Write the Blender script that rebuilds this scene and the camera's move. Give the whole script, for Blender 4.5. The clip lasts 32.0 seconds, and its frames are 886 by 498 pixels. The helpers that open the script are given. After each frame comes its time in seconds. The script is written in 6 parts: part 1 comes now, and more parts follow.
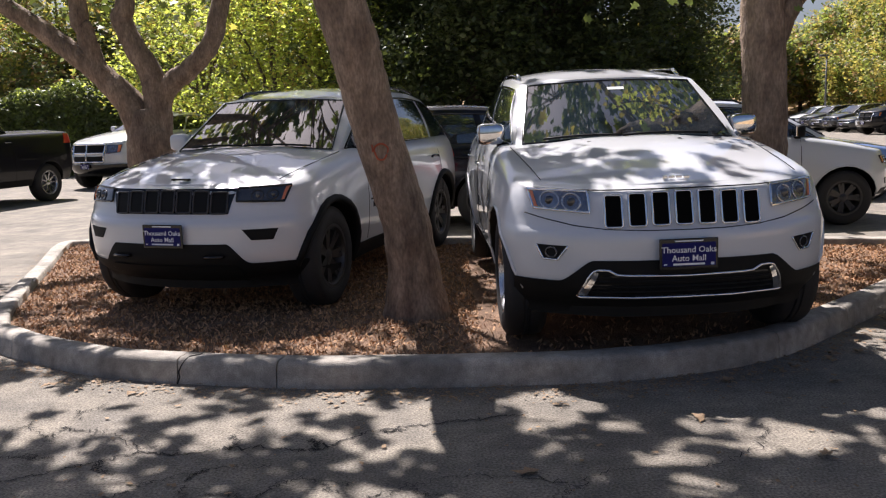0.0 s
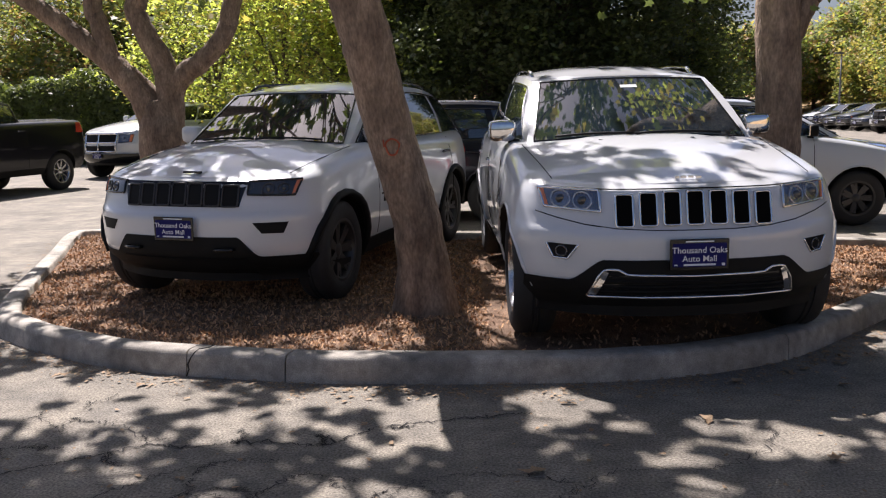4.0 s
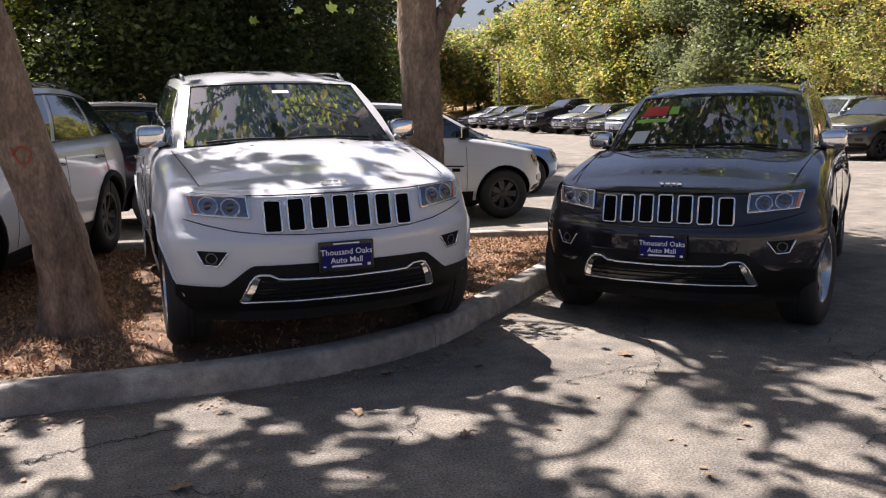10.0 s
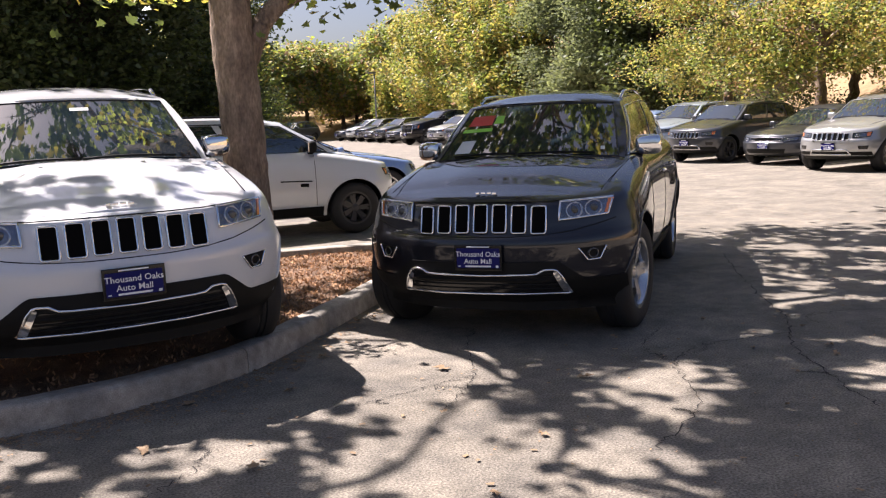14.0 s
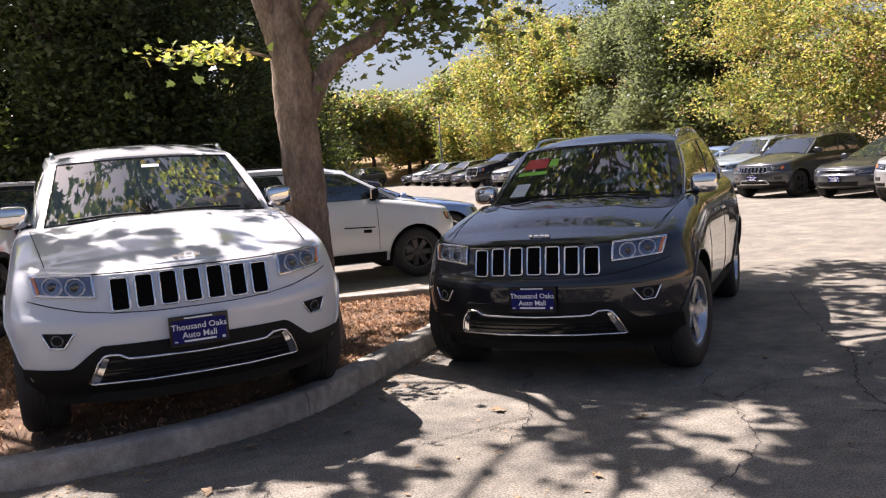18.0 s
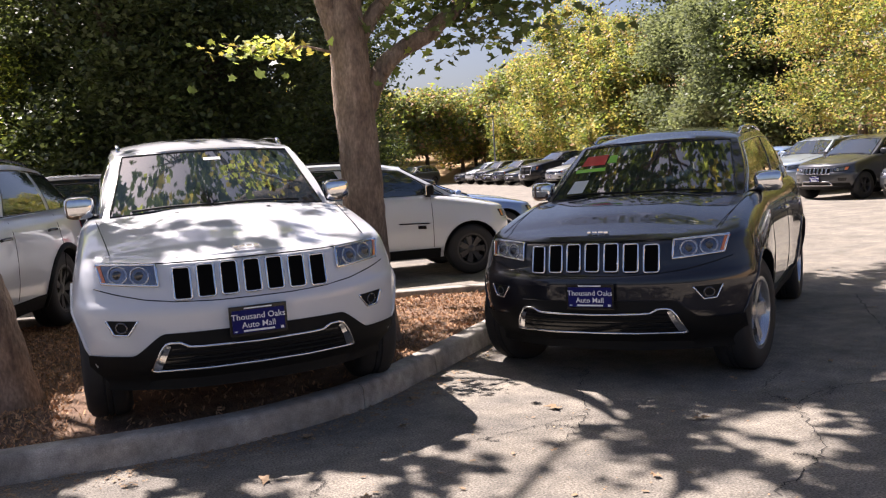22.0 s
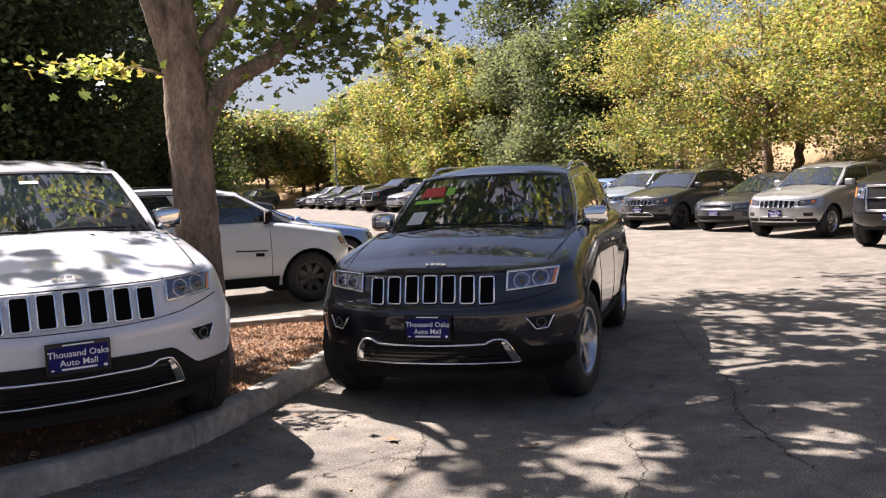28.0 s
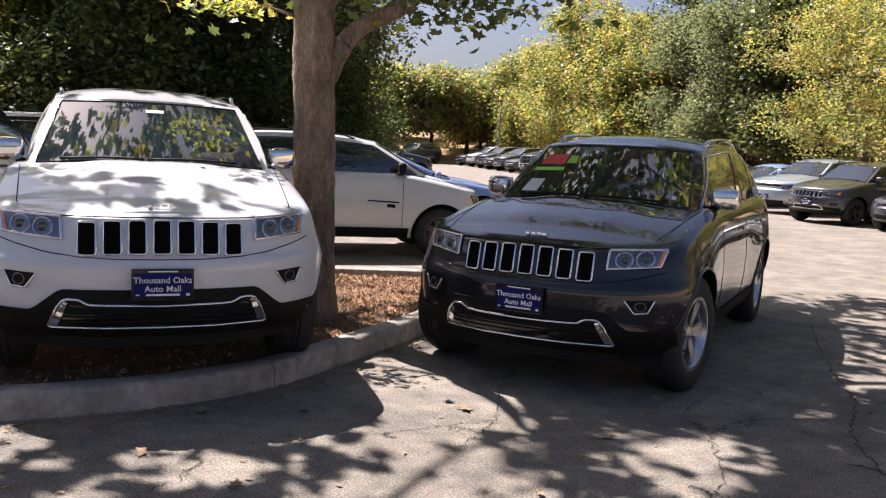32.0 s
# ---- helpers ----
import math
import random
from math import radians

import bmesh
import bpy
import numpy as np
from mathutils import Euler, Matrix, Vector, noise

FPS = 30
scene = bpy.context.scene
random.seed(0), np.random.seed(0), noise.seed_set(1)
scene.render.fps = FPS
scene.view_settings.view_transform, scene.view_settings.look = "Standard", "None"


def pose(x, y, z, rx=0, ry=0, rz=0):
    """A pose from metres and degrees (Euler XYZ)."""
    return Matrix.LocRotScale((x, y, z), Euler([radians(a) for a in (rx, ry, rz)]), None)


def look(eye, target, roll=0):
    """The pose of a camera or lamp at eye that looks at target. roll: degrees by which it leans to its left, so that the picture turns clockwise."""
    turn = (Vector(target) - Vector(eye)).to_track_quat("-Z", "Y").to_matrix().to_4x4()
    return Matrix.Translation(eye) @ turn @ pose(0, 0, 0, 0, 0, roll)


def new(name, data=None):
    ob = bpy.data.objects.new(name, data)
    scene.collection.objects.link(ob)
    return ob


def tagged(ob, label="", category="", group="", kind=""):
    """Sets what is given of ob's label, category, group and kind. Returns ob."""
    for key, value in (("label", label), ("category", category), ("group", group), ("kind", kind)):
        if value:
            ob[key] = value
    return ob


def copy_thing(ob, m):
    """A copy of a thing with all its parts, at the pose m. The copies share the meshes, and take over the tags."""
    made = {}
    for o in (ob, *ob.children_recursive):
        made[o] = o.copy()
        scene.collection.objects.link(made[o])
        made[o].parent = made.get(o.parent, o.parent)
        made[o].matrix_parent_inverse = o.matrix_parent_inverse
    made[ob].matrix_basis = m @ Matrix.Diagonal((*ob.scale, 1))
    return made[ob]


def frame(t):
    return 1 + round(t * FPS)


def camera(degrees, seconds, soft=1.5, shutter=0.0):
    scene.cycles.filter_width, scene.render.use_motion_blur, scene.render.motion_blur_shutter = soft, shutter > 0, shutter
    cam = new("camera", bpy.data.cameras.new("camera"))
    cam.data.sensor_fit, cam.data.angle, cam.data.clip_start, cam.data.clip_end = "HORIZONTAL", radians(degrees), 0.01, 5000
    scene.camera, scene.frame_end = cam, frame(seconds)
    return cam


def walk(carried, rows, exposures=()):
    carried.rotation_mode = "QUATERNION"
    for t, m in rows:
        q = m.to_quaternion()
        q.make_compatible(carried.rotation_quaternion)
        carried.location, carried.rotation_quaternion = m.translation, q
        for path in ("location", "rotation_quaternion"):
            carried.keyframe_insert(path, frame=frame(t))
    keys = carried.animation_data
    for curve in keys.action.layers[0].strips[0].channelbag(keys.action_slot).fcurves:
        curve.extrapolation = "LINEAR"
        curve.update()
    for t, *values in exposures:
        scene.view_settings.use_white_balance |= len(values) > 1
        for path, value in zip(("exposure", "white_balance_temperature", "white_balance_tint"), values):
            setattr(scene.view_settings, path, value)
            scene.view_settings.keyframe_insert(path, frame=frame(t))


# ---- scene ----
# camera and its walk: seconds, place, yaw, pitch, roll
cam = camera(55.48, 32.0, soft=1.2)
PATH = [
    (0, 0.046, -0.013, 1.457, 0.29, -8.61, -1.99),
    (0.5, 0.046, -0.012, 1.456, -0.25, -8.08, -2.05),
    (1, 0.052, -0.015, 1.444, -0.86, -7.86, -1.99),
    (1.5, 0.052, -0.015, 1.457, -1.10, -8.40, -1.62),
    (2, 0.045, -0.014, 1.447, -0.24, -8.57, -1.33),
    (2.5, 0.045, -0.017, 1.446, 0.43, -8.88, -1.18),
    (4.5, 0.041, -0.004, 1.483, 1.04, -9.20, -1.27),
    (5, 0.032, 0.002, 1.480, 1.16, -9.84, -1.27),
    (5.5, 0.026, 0.005, 1.488, 1.10, -10.26, -1.37),
    (6, 0.024, -0.003, 1.493, 1.11, -10.04, -1.27),
    (6.5, 0.018, -0.006, 1.503, 1.06, -10.18, -1.04),
    (7, 0.028, -0.004, 1.495, 1.04, -10.30, -1.26),
    (7.5, 0.028, 0.001, 1.492, 1.14, -10.38, -1.47),
    (8, 0.030, 0.005, 1.488, 1.17, -10.29, -1.51),
    (8.5, 0.039, -0.002, 1.490, 0.69, -9.86, -1.91),
    (9, 0.067, -0.014, 1.496, -4.92, -9.91, -2.23),
    (9.5, 0.145, -0.040, 1.499, -13.61, -9.89, -2.08),
    (10, 0.257, -0.097, 1.511, -20.02, -9.46, -0.97),
    (10.5, 0.364, -0.172, 1.499, -25.82, -8.89, -0.54),
    (11, 0.427, -0.217, 1.498, -30.87, -9.10, -1.29),
    (11.5, 0.481, -0.215, 1.491, -37.17, -9.54, -1.65),
    (12, 0.511, -0.200, 1.505, -38.81, -9.36, -1.88),
    (12.5, 0.549, -0.095, 1.504, -37.67, -7.27, -2.71),
    (13, 0.577, -0.065, 1.507, -34.41, -6.74, -2.95),
    (13.5, 0.686, -0.114, 1.508, -30.00, -8.50, -2.18),
    (14, 0.756, -0.150, 1.498, -27.65, -8.84, -2.23),
    (14.5, 0.762, -0.183, 1.524, -27.12, -8.72, -2.32),
    (16.5, 0.790, -0.242, 1.509, -28.01, -6.46, -4.82),
    (17, 0.788, -0.240, 1.507, -26.39, -6.03, -4.56),
    (17.5, 0.783, -0.258, 1.508, -23.95, -6.04, -3.68),
    (18, 0.798, -0.276, 1.513, -23.12, -5.72, -4.00),
    (18.5, 0.795, -0.270, 1.510, -22.05, -5.54, -4.61),
    (19, 0.779, -0.252, 1.507, -19.99, -5.72, -4.82),
    (19.5, 0.750, -0.221, 1.503, -16.84, -6.02, -4.97),
    (20, 0.748, -0.228, 1.501, -16.71, -5.97, -4.66),
    (20.5, 0.768, -0.240, 1.506, -17.85, -6.24, -4.37),
    (21, 0.769, -0.239, 1.492, -18.63, -6.53, -4.33),
    (21.5, 0.772, -0.240, 1.491, -19.10, -6.11, -3.95),
    (22, 0.771, -0.247, 1.489, -19.60, -5.58, -3.50),
    (22.5, 0.762, -0.258, 1.496, -20.09, -5.67, -2.75),
    (23, 0.767, -0.253, 1.497, -20.26, -5.96, -2.28),
    (23.5, 0.785, -0.249, 1.498, -20.71, -6.24, -2.35),
    (24, 0.789, -0.236, 1.498, -21.00, -6.22, -2.44),
    (24.5, 0.792, -0.223, 1.496, -21.24, -5.82, -2.69),
    (26.5, 0.800, -0.271, 1.528, -25.31, -5.47, -1.09),
    (27, 0.798, -0.259, 1.527, -27.62, -5.19, -1.47),
    (27.5, 0.784, -0.262, 1.538, -29.24, -4.36, -2.01),
    (28, 0.792, -0.247, 1.533, -30.46, -4.45, -2.30),
    (28.5, 0.807, -0.248, 1.534, -30.58, -5.03, -2.13),
    (29, 0.824, -0.270, 1.532, -30.11, -5.67, -1.85),
    (29.5, 0.849, -0.293, 1.532, -31.95, -6.85, -1.49),
    (30, 0.890, -0.260, 1.529, -34.73, -7.95, -0.30),
    (30.5, 0.961, -0.170, 1.536, -34.35, -7.80, 0.89),
    (31, 1.043, -0.100, 1.534, -32.44, -8.19, 0.93),
    (31.5, 1.128, -0.128, 1.532, -26.41, -8.18, 1.62),
    (32, 1.231, -0.210, 1.522, -19.76, -7.01, 2.97),
]
EXPOSURE, KELVIN, TINT = 1.52, 6130, 23
walk(cam, [(t, pose(x, y, z, 90 + p, 0, a) @ pose(0, 0, 0, 0, 0, r)) for t, x, y, z, a, p, r in PATH],
     exposures=[(0, EXPOSURE - 0.44, KELVIN - 150, TINT - 3), (9, EXPOSURE - 0.42, KELVIN - 150, TINT - 3), (11, EXPOSURE, KELVIN, TINT), (26, EXPOSURE, KELVIN, TINT), (29.5, EXPOSURE, KELVIN, TINT), (32, EXPOSURE - 0.10, KELVIN, TINT)])

# ---- light ----
SUN_DIR = Vector((-0.315, 0.632, 1.0)).normalized()
world = bpy.data.worlds.new("sky")
scene.world = world
world.use_nodes = True
wn = world.node_tree.nodes
sky = wn.new("ShaderNodeTexSky")
sky.sky_type = "NISHITA"
sky.sun_disc = False
sky.sun_elevation = math.asin(SUN_DIR.z)
sky.sun_rotation = math.atan2(SUN_DIR.x, SUN_DIR.y)
sky.dust_density = 3.2
world.node_tree.links.new(sky.outputs[0], wn["Background"].inputs[0])
wn["Background"].inputs[1].default_value = 0.041
sun = new("sun", bpy.data.lights.new("sun", "SUN"))
sun.data.energy = 5.0
sun.data.angle = radians(0.48)
sun.data.color = (1.0, 0.93, 0.81)
sun.matrix_world = look(SUN_DIR * 60, (0, 0, 0))


# ---- materials ----
def material(name, color, rough=0.5, metal=0.0, coat=0.0, spec=0.5, vary=0.0, scale=8.0, fine=0.0, fine_scale=120.0, bump=0.0, bump_scale=60.0,
             second=None, random_tint=0.0, trans=0.0, island=0.0, stretch=1.0, grime=0.0, grime_scale=20.0):
    """A node material: base colour broken by noise at two sizes, with relief."""
    m = bpy.data.materials.new(name)
    m.use_nodes = True
    nt = m.node_tree
    b = nt.nodes["Principled BSDF"]
    b.inputs["Roughness"].default_value = rough
    b.inputs["Metallic"].default_value = metal
    b.inputs["Coat Weight"].default_value = coat
    b.inputs["Coat Roughness"].default_value = 0.03
    b.inputs["Specular IOR Level"].default_value = spec
    b.inputs["Base Color"].default_value = (*color, 1)
    geo = nt.nodes.new("ShaderNodeNewGeometry")
    tex = nt.nodes.new("ShaderNodeTexCoord")
    out = None

    def noise_at(size, detail):
        n = nt.nodes.new("ShaderNodeTexNoise")
        n.inputs["Scale"].default_value = size
        n.inputs["Detail"].default_value = detail
        if stretch != 1.0:
            mp = nt.nodes.new("ShaderNodeMapping")
            mp.inputs["Scale"].default_value = (1, 1, stretch)
            nt.links.new(tex.outputs["Object"], mp.inputs["Vector"])
            nt.links.new(mp.outputs[0], n.inputs["Vector"])
        else:
            nt.links.new(tex.outputs["Object"], n.inputs["Vector"])
        return n.outputs["Fac"]

    def ramped(fac, lo, hi):
        r = nt.nodes.new("ShaderNodeMapRange")
        r.inputs["From Min"].default_value, r.inputs["From Max"].default_value = 0.3, 0.7
        r.inputs["To Min"].default_value, r.inputs["To Max"].default_value = lo, hi
        nt.links.new(fac, r.inputs["Value"])
        return r.outputs["Result"]

    def mixed(kind, fac, a, c):
        x = nt.nodes.new("ShaderNodeMix")
        x.data_type, x.blend_type = "RGBA", kind
        for sock, v in ((x.inputs["Factor"], fac), (x.inputs["A"], a), (x.inputs["B"], c)):
            if hasattr(v, "is_linked"):
                nt.links.new(v, sock)
            elif isinstance(v, tuple):
                sock.default_value = (*v, 1)
            else:
                sock.default_value = v
        return [o for o in x.outputs if o.type == "RGBA"][0]

    def grey(value):
        c = nt.nodes.new("ShaderNodeCombineColor")
        for k in range(3):
            nt.links.new(value, c.inputs[k])
        return c.outputs[0]

    color_out = color
    if second:
        color_out = mixed("MIX", ramped(noise_at(scale, 5), 0.0, 1.0), color, second)
    if vary:
        color_out = mixed("MULTIPLY", 1.0, color_out, grey(ramped(noise_at(scale * 0.37, 4), 1 - vary, 1 + vary)))
    if grime:
        color_out = mixed("MULTIPLY", 1.0, color_out, grey(ramped(noise_at(grime_scale, 8), 1 - grime, 1 + grime)))
    if fine:
        color_out = mixed("MULTIPLY", 1.0, color_out, grey(ramped(noise_at(fine_scale, 3), 1 - fine, 1 + fine)))
    if random_tint:
        info = nt.nodes.new("ShaderNodeObjectInfo")
        r = nt.nodes.new("ShaderNodeMapRange")
        r.inputs["To Min"].default_value, r.inputs["To Max"].default_value = 1 - random_tint, 1 + random_tint
        nt.links.new(info.outputs["Random"], r.inputs["Value"])
        color_out = mixed("MULTIPLY", 1.0, color_out, grey(r.outputs["Result"]))
    if island:
        r = nt.nodes.new("ShaderNodeMapRange")
        r.inputs["To Min"].default_value, r.inputs["To Max"].default_value = 1 - island, 1 + island
        nt.links.new(geo.outputs["Random Per Island"], r.inputs["Value"])
        color_out = mixed("MULTIPLY", 1.0, color_out, grey(r.outputs["Result"]))
    if not isinstance(color_out, tuple):
        nt.links.new(color_out, b.inputs["Base Color"])
    if bump:
        bp = nt.nodes.new("ShaderNodeBump")
        bp.inputs["Strength"].default_value = bump
        bp.inputs["Distance"].default_value = 0.02
        nt.links.new(noise_at(bump_scale, 6), bp.inputs["Height"])
        nt.links.new(bp.outputs[0], b.inputs["Normal"])
    if trans:
        t = nt.nodes.new("ShaderNodeBsdfTranslucent")
        if isinstance(color_out, tuple):
            t.inputs["Color"].default_value = (*color_out, 1)
        else:
            nt.links.new(mixed("MULTIPLY", 1.0, color_out, (1.3, 1.28, 0.75)), t.inputs["Color"])
        mx = nt.nodes.new("ShaderNodeMixShader")
        mx.inputs[0].default_value = trans
        nt.links.new(b.outputs[0], mx.inputs[1])
        nt.links.new(t.outputs[0], mx.inputs[2])
        nt.links.new(mx.outputs[0], nt.nodes["Material Output"].inputs[0])
    return m


def paint(name, color, metal=0.0, rough=0.32, spec=0.5, coat=1.0):
    return material(name, color, rough, metal, coat=coat, spec=spec, vary=0.02, scale=3.0, fine=0.04, fine_scale=900.0)


WHITE = paint("white_paint", (0.62, 0.63, 0.645))
CHARCOAL = paint("granite_paint", (0.009, 0.009, 0.013), 0.0, 0.45, 0.15, 1.0)
BLACK_PAINT = paint("black_paint", (0.006, 0.006, 0.010), 0.0, 0.4, 0.1, 0.55)
SILVER = paint("silver_paint", (0.42, 0.42, 0.42), 0.6)
GREYBROWN = paint("grey_paint", (0.048, 0.050, 0.056), 0.4)
BLUE_PAINT = paint("blue_paint", (0.22, 0.32, 0.55), 0.4)
PALE_BLUE = paint("pale_blue_paint", (0.36, 0.42, 0.50), 0.5)
CHARCOAL.node_tree.nodes["Principled BSDF"].inputs["Coat IOR"].default_value = 1.55
CHROME = material("chrome", (0.78, 0.78, 0.79), 0.06, 1.0, fine=0.05, fine_scale=40.0)
ALLOY = material("alloy", (0.55, 0.55, 0.56), 0.22, 0.9, fine=0.06)
DARK_ALLOY = material("dark_alloy", (0.06, 0.058, 0.058), 0.35, 0.6, fine=0.1)
PLASTIC = material("black_plastic", (0.009, 0.009, 0.009), 0.6, spec=0.16, vary=0.12, scale=6.0, bump=0.05, bump_scale=400.0)
# shade inside the grille openings put into the colour: near-black, hardly any sheen
GRILLE_VOID = material("grille_void", (0.004, 0.004, 0.004), 0.9, spec=0.05, vary=0.1)
GLOSS_BLACK = material("gloss_black", (0.006, 0.006, 0.007), 0.12, fine=0.05)
RUBBER = material("tyre_rubber", (0.018, 0.017, 0.017), 0.75, vary=0.25, scale=9.0, bump=0.15, bump_scale=90.0)
GLASS = material("tinted_glass", (0.012, 0.020, 0.028), 0.015, spec=1.0, coat=1.0)
LENS = material("lamp_lens", (0.15, 0.16, 0.19), 0.16, 0.75, coat=1.0, vary=0.5, scale=26.0, bump=0.35, bump_scale=22.0)
LENS_DARK = material("lamp_lens_dark", (0.03, 0.03, 0.033), 0.05, coat=1.0, vary=0.3, scale=14.0)
AMBER = material("amber_lens", (0.72, 0.20, 0.06), 0.1, coat=1.0, vary=0.15)
RED_LENS = material("red_lens", (0.5, 0.02, 0.02), 0.1, coat=1.0, vary=0.15)
NAVY = material("plate_blue", (0.009, 0.010, 0.11), 0.4, spec=0.15, vary=0.08)
PRINT = material("plate_print", (0.85, 0.85, 0.87), 0.5, vary=0.05)
PAPER = material("sticker_paper", (0.75, 0.75, 0.72), 0.6, vary=0.05)
RED_PRINT = material("red_print", (0.75, 0.05, 0.04), 0.5, vary=0.1)
LIME_PRINT = material("lime_print", (0.35, 0.75, 0.08), 0.5, vary=0.1)
BARK = material("bark", (0.16, 0.108, 0.074), 0.9, vary=0.22, scale=11.0, second=(0.30, 0.22, 0.155), fine=0.3, fine_scale=60.0, bump=1.0, bump_scale=42.0, stretch=0.4, grime=0.25, grime_scale=18.0)
BARK_DARK = material("dark_bark", (0.10, 0.075, 0.055), 0.9, vary=0.25, scale=3.0, fine=0.25, fine_scale=30.0, bump=0.7, bump_scale=20.0)
LEAF = material("sycamore_leaf", (0.13, 0.17, 0.048), 0.5, island=0.35, trans=0.33)
LEAF_YELLOW = material("yellowing_leaf", (0.40, 0.34, 0.09), 0.5, island=0.4, trans=0.45)
FAR_GREEN = material("far_green_leaf", (0.23, 0.28, 0.08), 0.6, island=0.3, trans=0.5)
FAR_YELLOW = material("far_yellow_leaf", (0.45, 0.39, 0.13), 0.6, island=0.28, trans=0.45)
FAR_BROWN = material("far_brown_leaf", (0.40, 0.25, 0.14), 0.7, island=0.4, trans=0.3)
DRY_LEAF = material("fallen_dry_leaf", (0.27, 0.18, 0.10), 0.8, island=0.3, fine=0.2)
LEAF_DARK = material("dark_leaf", (0.092, 0.115, 0.046), 0.45, island=0.55, trans=0.36)
LEAF_GREY = material("grey_green_leaf", (0.21, 0.24, 0.15), 0.85, spec=0.2, island=0.3, trans=0.45)
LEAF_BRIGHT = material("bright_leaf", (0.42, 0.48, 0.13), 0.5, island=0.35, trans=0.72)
ASPHALT = material("asphalt", (0.138, 0.124, 0.103), 0.88, vary=0.18, scale=2.6, second=(0.240, 0.210, 0.164), fine=0.55, fine_scale=85.0, bump=0.5, bump_scale=120.0, grime=0.20, grime_scale=9.0)
CONCRETE = material("kerb_concrete", (0.27, 0.245, 0.21), 0.9, vary=0.34, scale=5.0, second=(0.40, 0.365, 0.31), grime=0.22, grime_scale=16.0, fine=0.22, fine_scale=160.0, bump=0.3, bump_scale=140.0, random_tint=0.06)
MULCH = material("mulch_soil", (0.14, 0.080, 0.048), 0.95, vary=0.35, scale=9.0, second=(0.24, 0.155, 0.095), fine=0.45, fine_scale=130.0, bump=1.0, bump_scale=90.0)
CHIP = material("wood_chip", (0.39, 0.225, 0.115), 0.9, island=0.55, fine=0.2)
HILL = material("dry_grass", (0.40, 0.27, 0.14), 0.95, vary=0.3, scale=0.35, second=(0.30, 0.20, 0.10), fine=0.2, fine_scale=6.0, bump=0.6, bump_scale=4.0)
CRACK = material("tar_crack", (0.028, 0.025, 0.023), 0.9, vary=0.2)
ORANGE = material("orange_spray", (0.42, 0.10, 0.045), 0.8, vary=0.3, scale=20.0)
STEEL = material("galvanised_steel", (0.16, 0.16, 0.165), 0.5, 0.6, vary=0.2)


# ---- mesh helpers ----
def mesh_of(name, verts, faces, mat, smooth=True):
    me = bpy.data.meshes.new(name)
    me.from_pydata([tuple(v) for v in verts], [], [tuple(f) for f in faces])
    me.materials.append(mat)
    if smooth:
        me.shade_smooth()
    me.update()
    return me


def part(name, bm, mat, parent=None, label=""):
    """Links a bmesh (or a finished mesh) as one object under a thing or a part."""
    if isinstance(bm, bpy.types.Mesh):
        me = bm
    else:
        me = bpy.data.meshes.new(name)
        bm.to_mesh(me)
        bm.free()
        me.materials.append(mat)
    ob = new(name, me)
    ob.parent = parent
    if label:
        ob["label"] = label
    return ob


def thing(name, m, label, category, group="", kind=""):
    ob = new(name)
    ob.empty_display_size = 0.2
    ob.matrix_world = m
    return tagged(ob, label, category, group, kind)


def box(bm, x0, x1, y0, y1, z0, z1, bevel=0.0):
    r = bmesh.ops.create_cube(bm, size=1.0)
    vs = r["verts"]
    for v in vs:
        v.co = ((x0 + x1) / 2 + v.co.x * (x1 - x0), (y0 + y1) / 2 + v.co.y * (y1 - y0), (z0 + z1) / 2 + v.co.z * (z1 - z0))
    if bevel:
        es = list({e for v in vs for e in v.link_edges})
        bmesh.ops.bevel(bm, geom=es, offset=bevel, segments=2, affect="EDGES", profile=0.6)


def tube_data(points, radii, sides=8, closed=False, verts=None, faces=None):
    """A tube along points; returns verts and faces, added to those given."""
    verts = [] if verts is None else verts
    faces = [] if faces is None else faces
    pts = [Vector(p) for p in points]
    n = len(pts)
    base = len(verts)
    up = Vector((0.31, 0.17, 0.93))
    prev = None
    for i, p in enumerate(pts):
        a = pts[(i - 1) % n] if closed or i > 0 else p
        b = pts[(i + 1) % n] if closed or i < n - 1 else p
        d = (b - a).normalized()
        s = d.cross(up if prev is None else prev.cross(d)).normalized() if prev is None else (prev - d * prev.dot(d)).normalized()
        prev = s
        q = d.cross(s)
        r = radii[i] if hasattr(radii, "__len__") else radii
        for k in range(sides):
            w = 2 * math.pi * k / sides
            verts.append(p + s * (r * math.cos(w)) + q * (r * math.sin(w)))
    for i in range(n if closed else n - 1):
        j = (i + 1) % n
        for k in range(sides):
            l = (k + 1) % sides
            faces.append((base + i * sides + k, base + i * sides + l, base + j * sides + l, base + j * sides + k))
    if not closed:
        faces.append(tuple(base + k for k in range(sides))[::-1])
        faces.append(tuple(base + (n - 1) * sides + k for k in range(sides)))
    return verts, faces


def spline(points, n):
    """n points along a smooth curve through the given ones (tuples of any length)."""
    p = np.array(points, float)
    m = len(p)
    out = []
    for t in np.linspace(0, m - 1, n):
        i = min(int(t), m - 2)
        f = t - i
        p0, p1, p2, p3 = p[max(i - 1, 0)], p[i], p[i + 1], p[min(i + 2, m - 1)]
        out.append(0.5 * (2 * p1 + (p2 - p0) * f + (2 * p0 - 5 * p1 + 4 * p2 - p3) * f * f + (3 * p1 - p0 - 3 * p2 + p3) * f ** 3))
    return np.array(out)


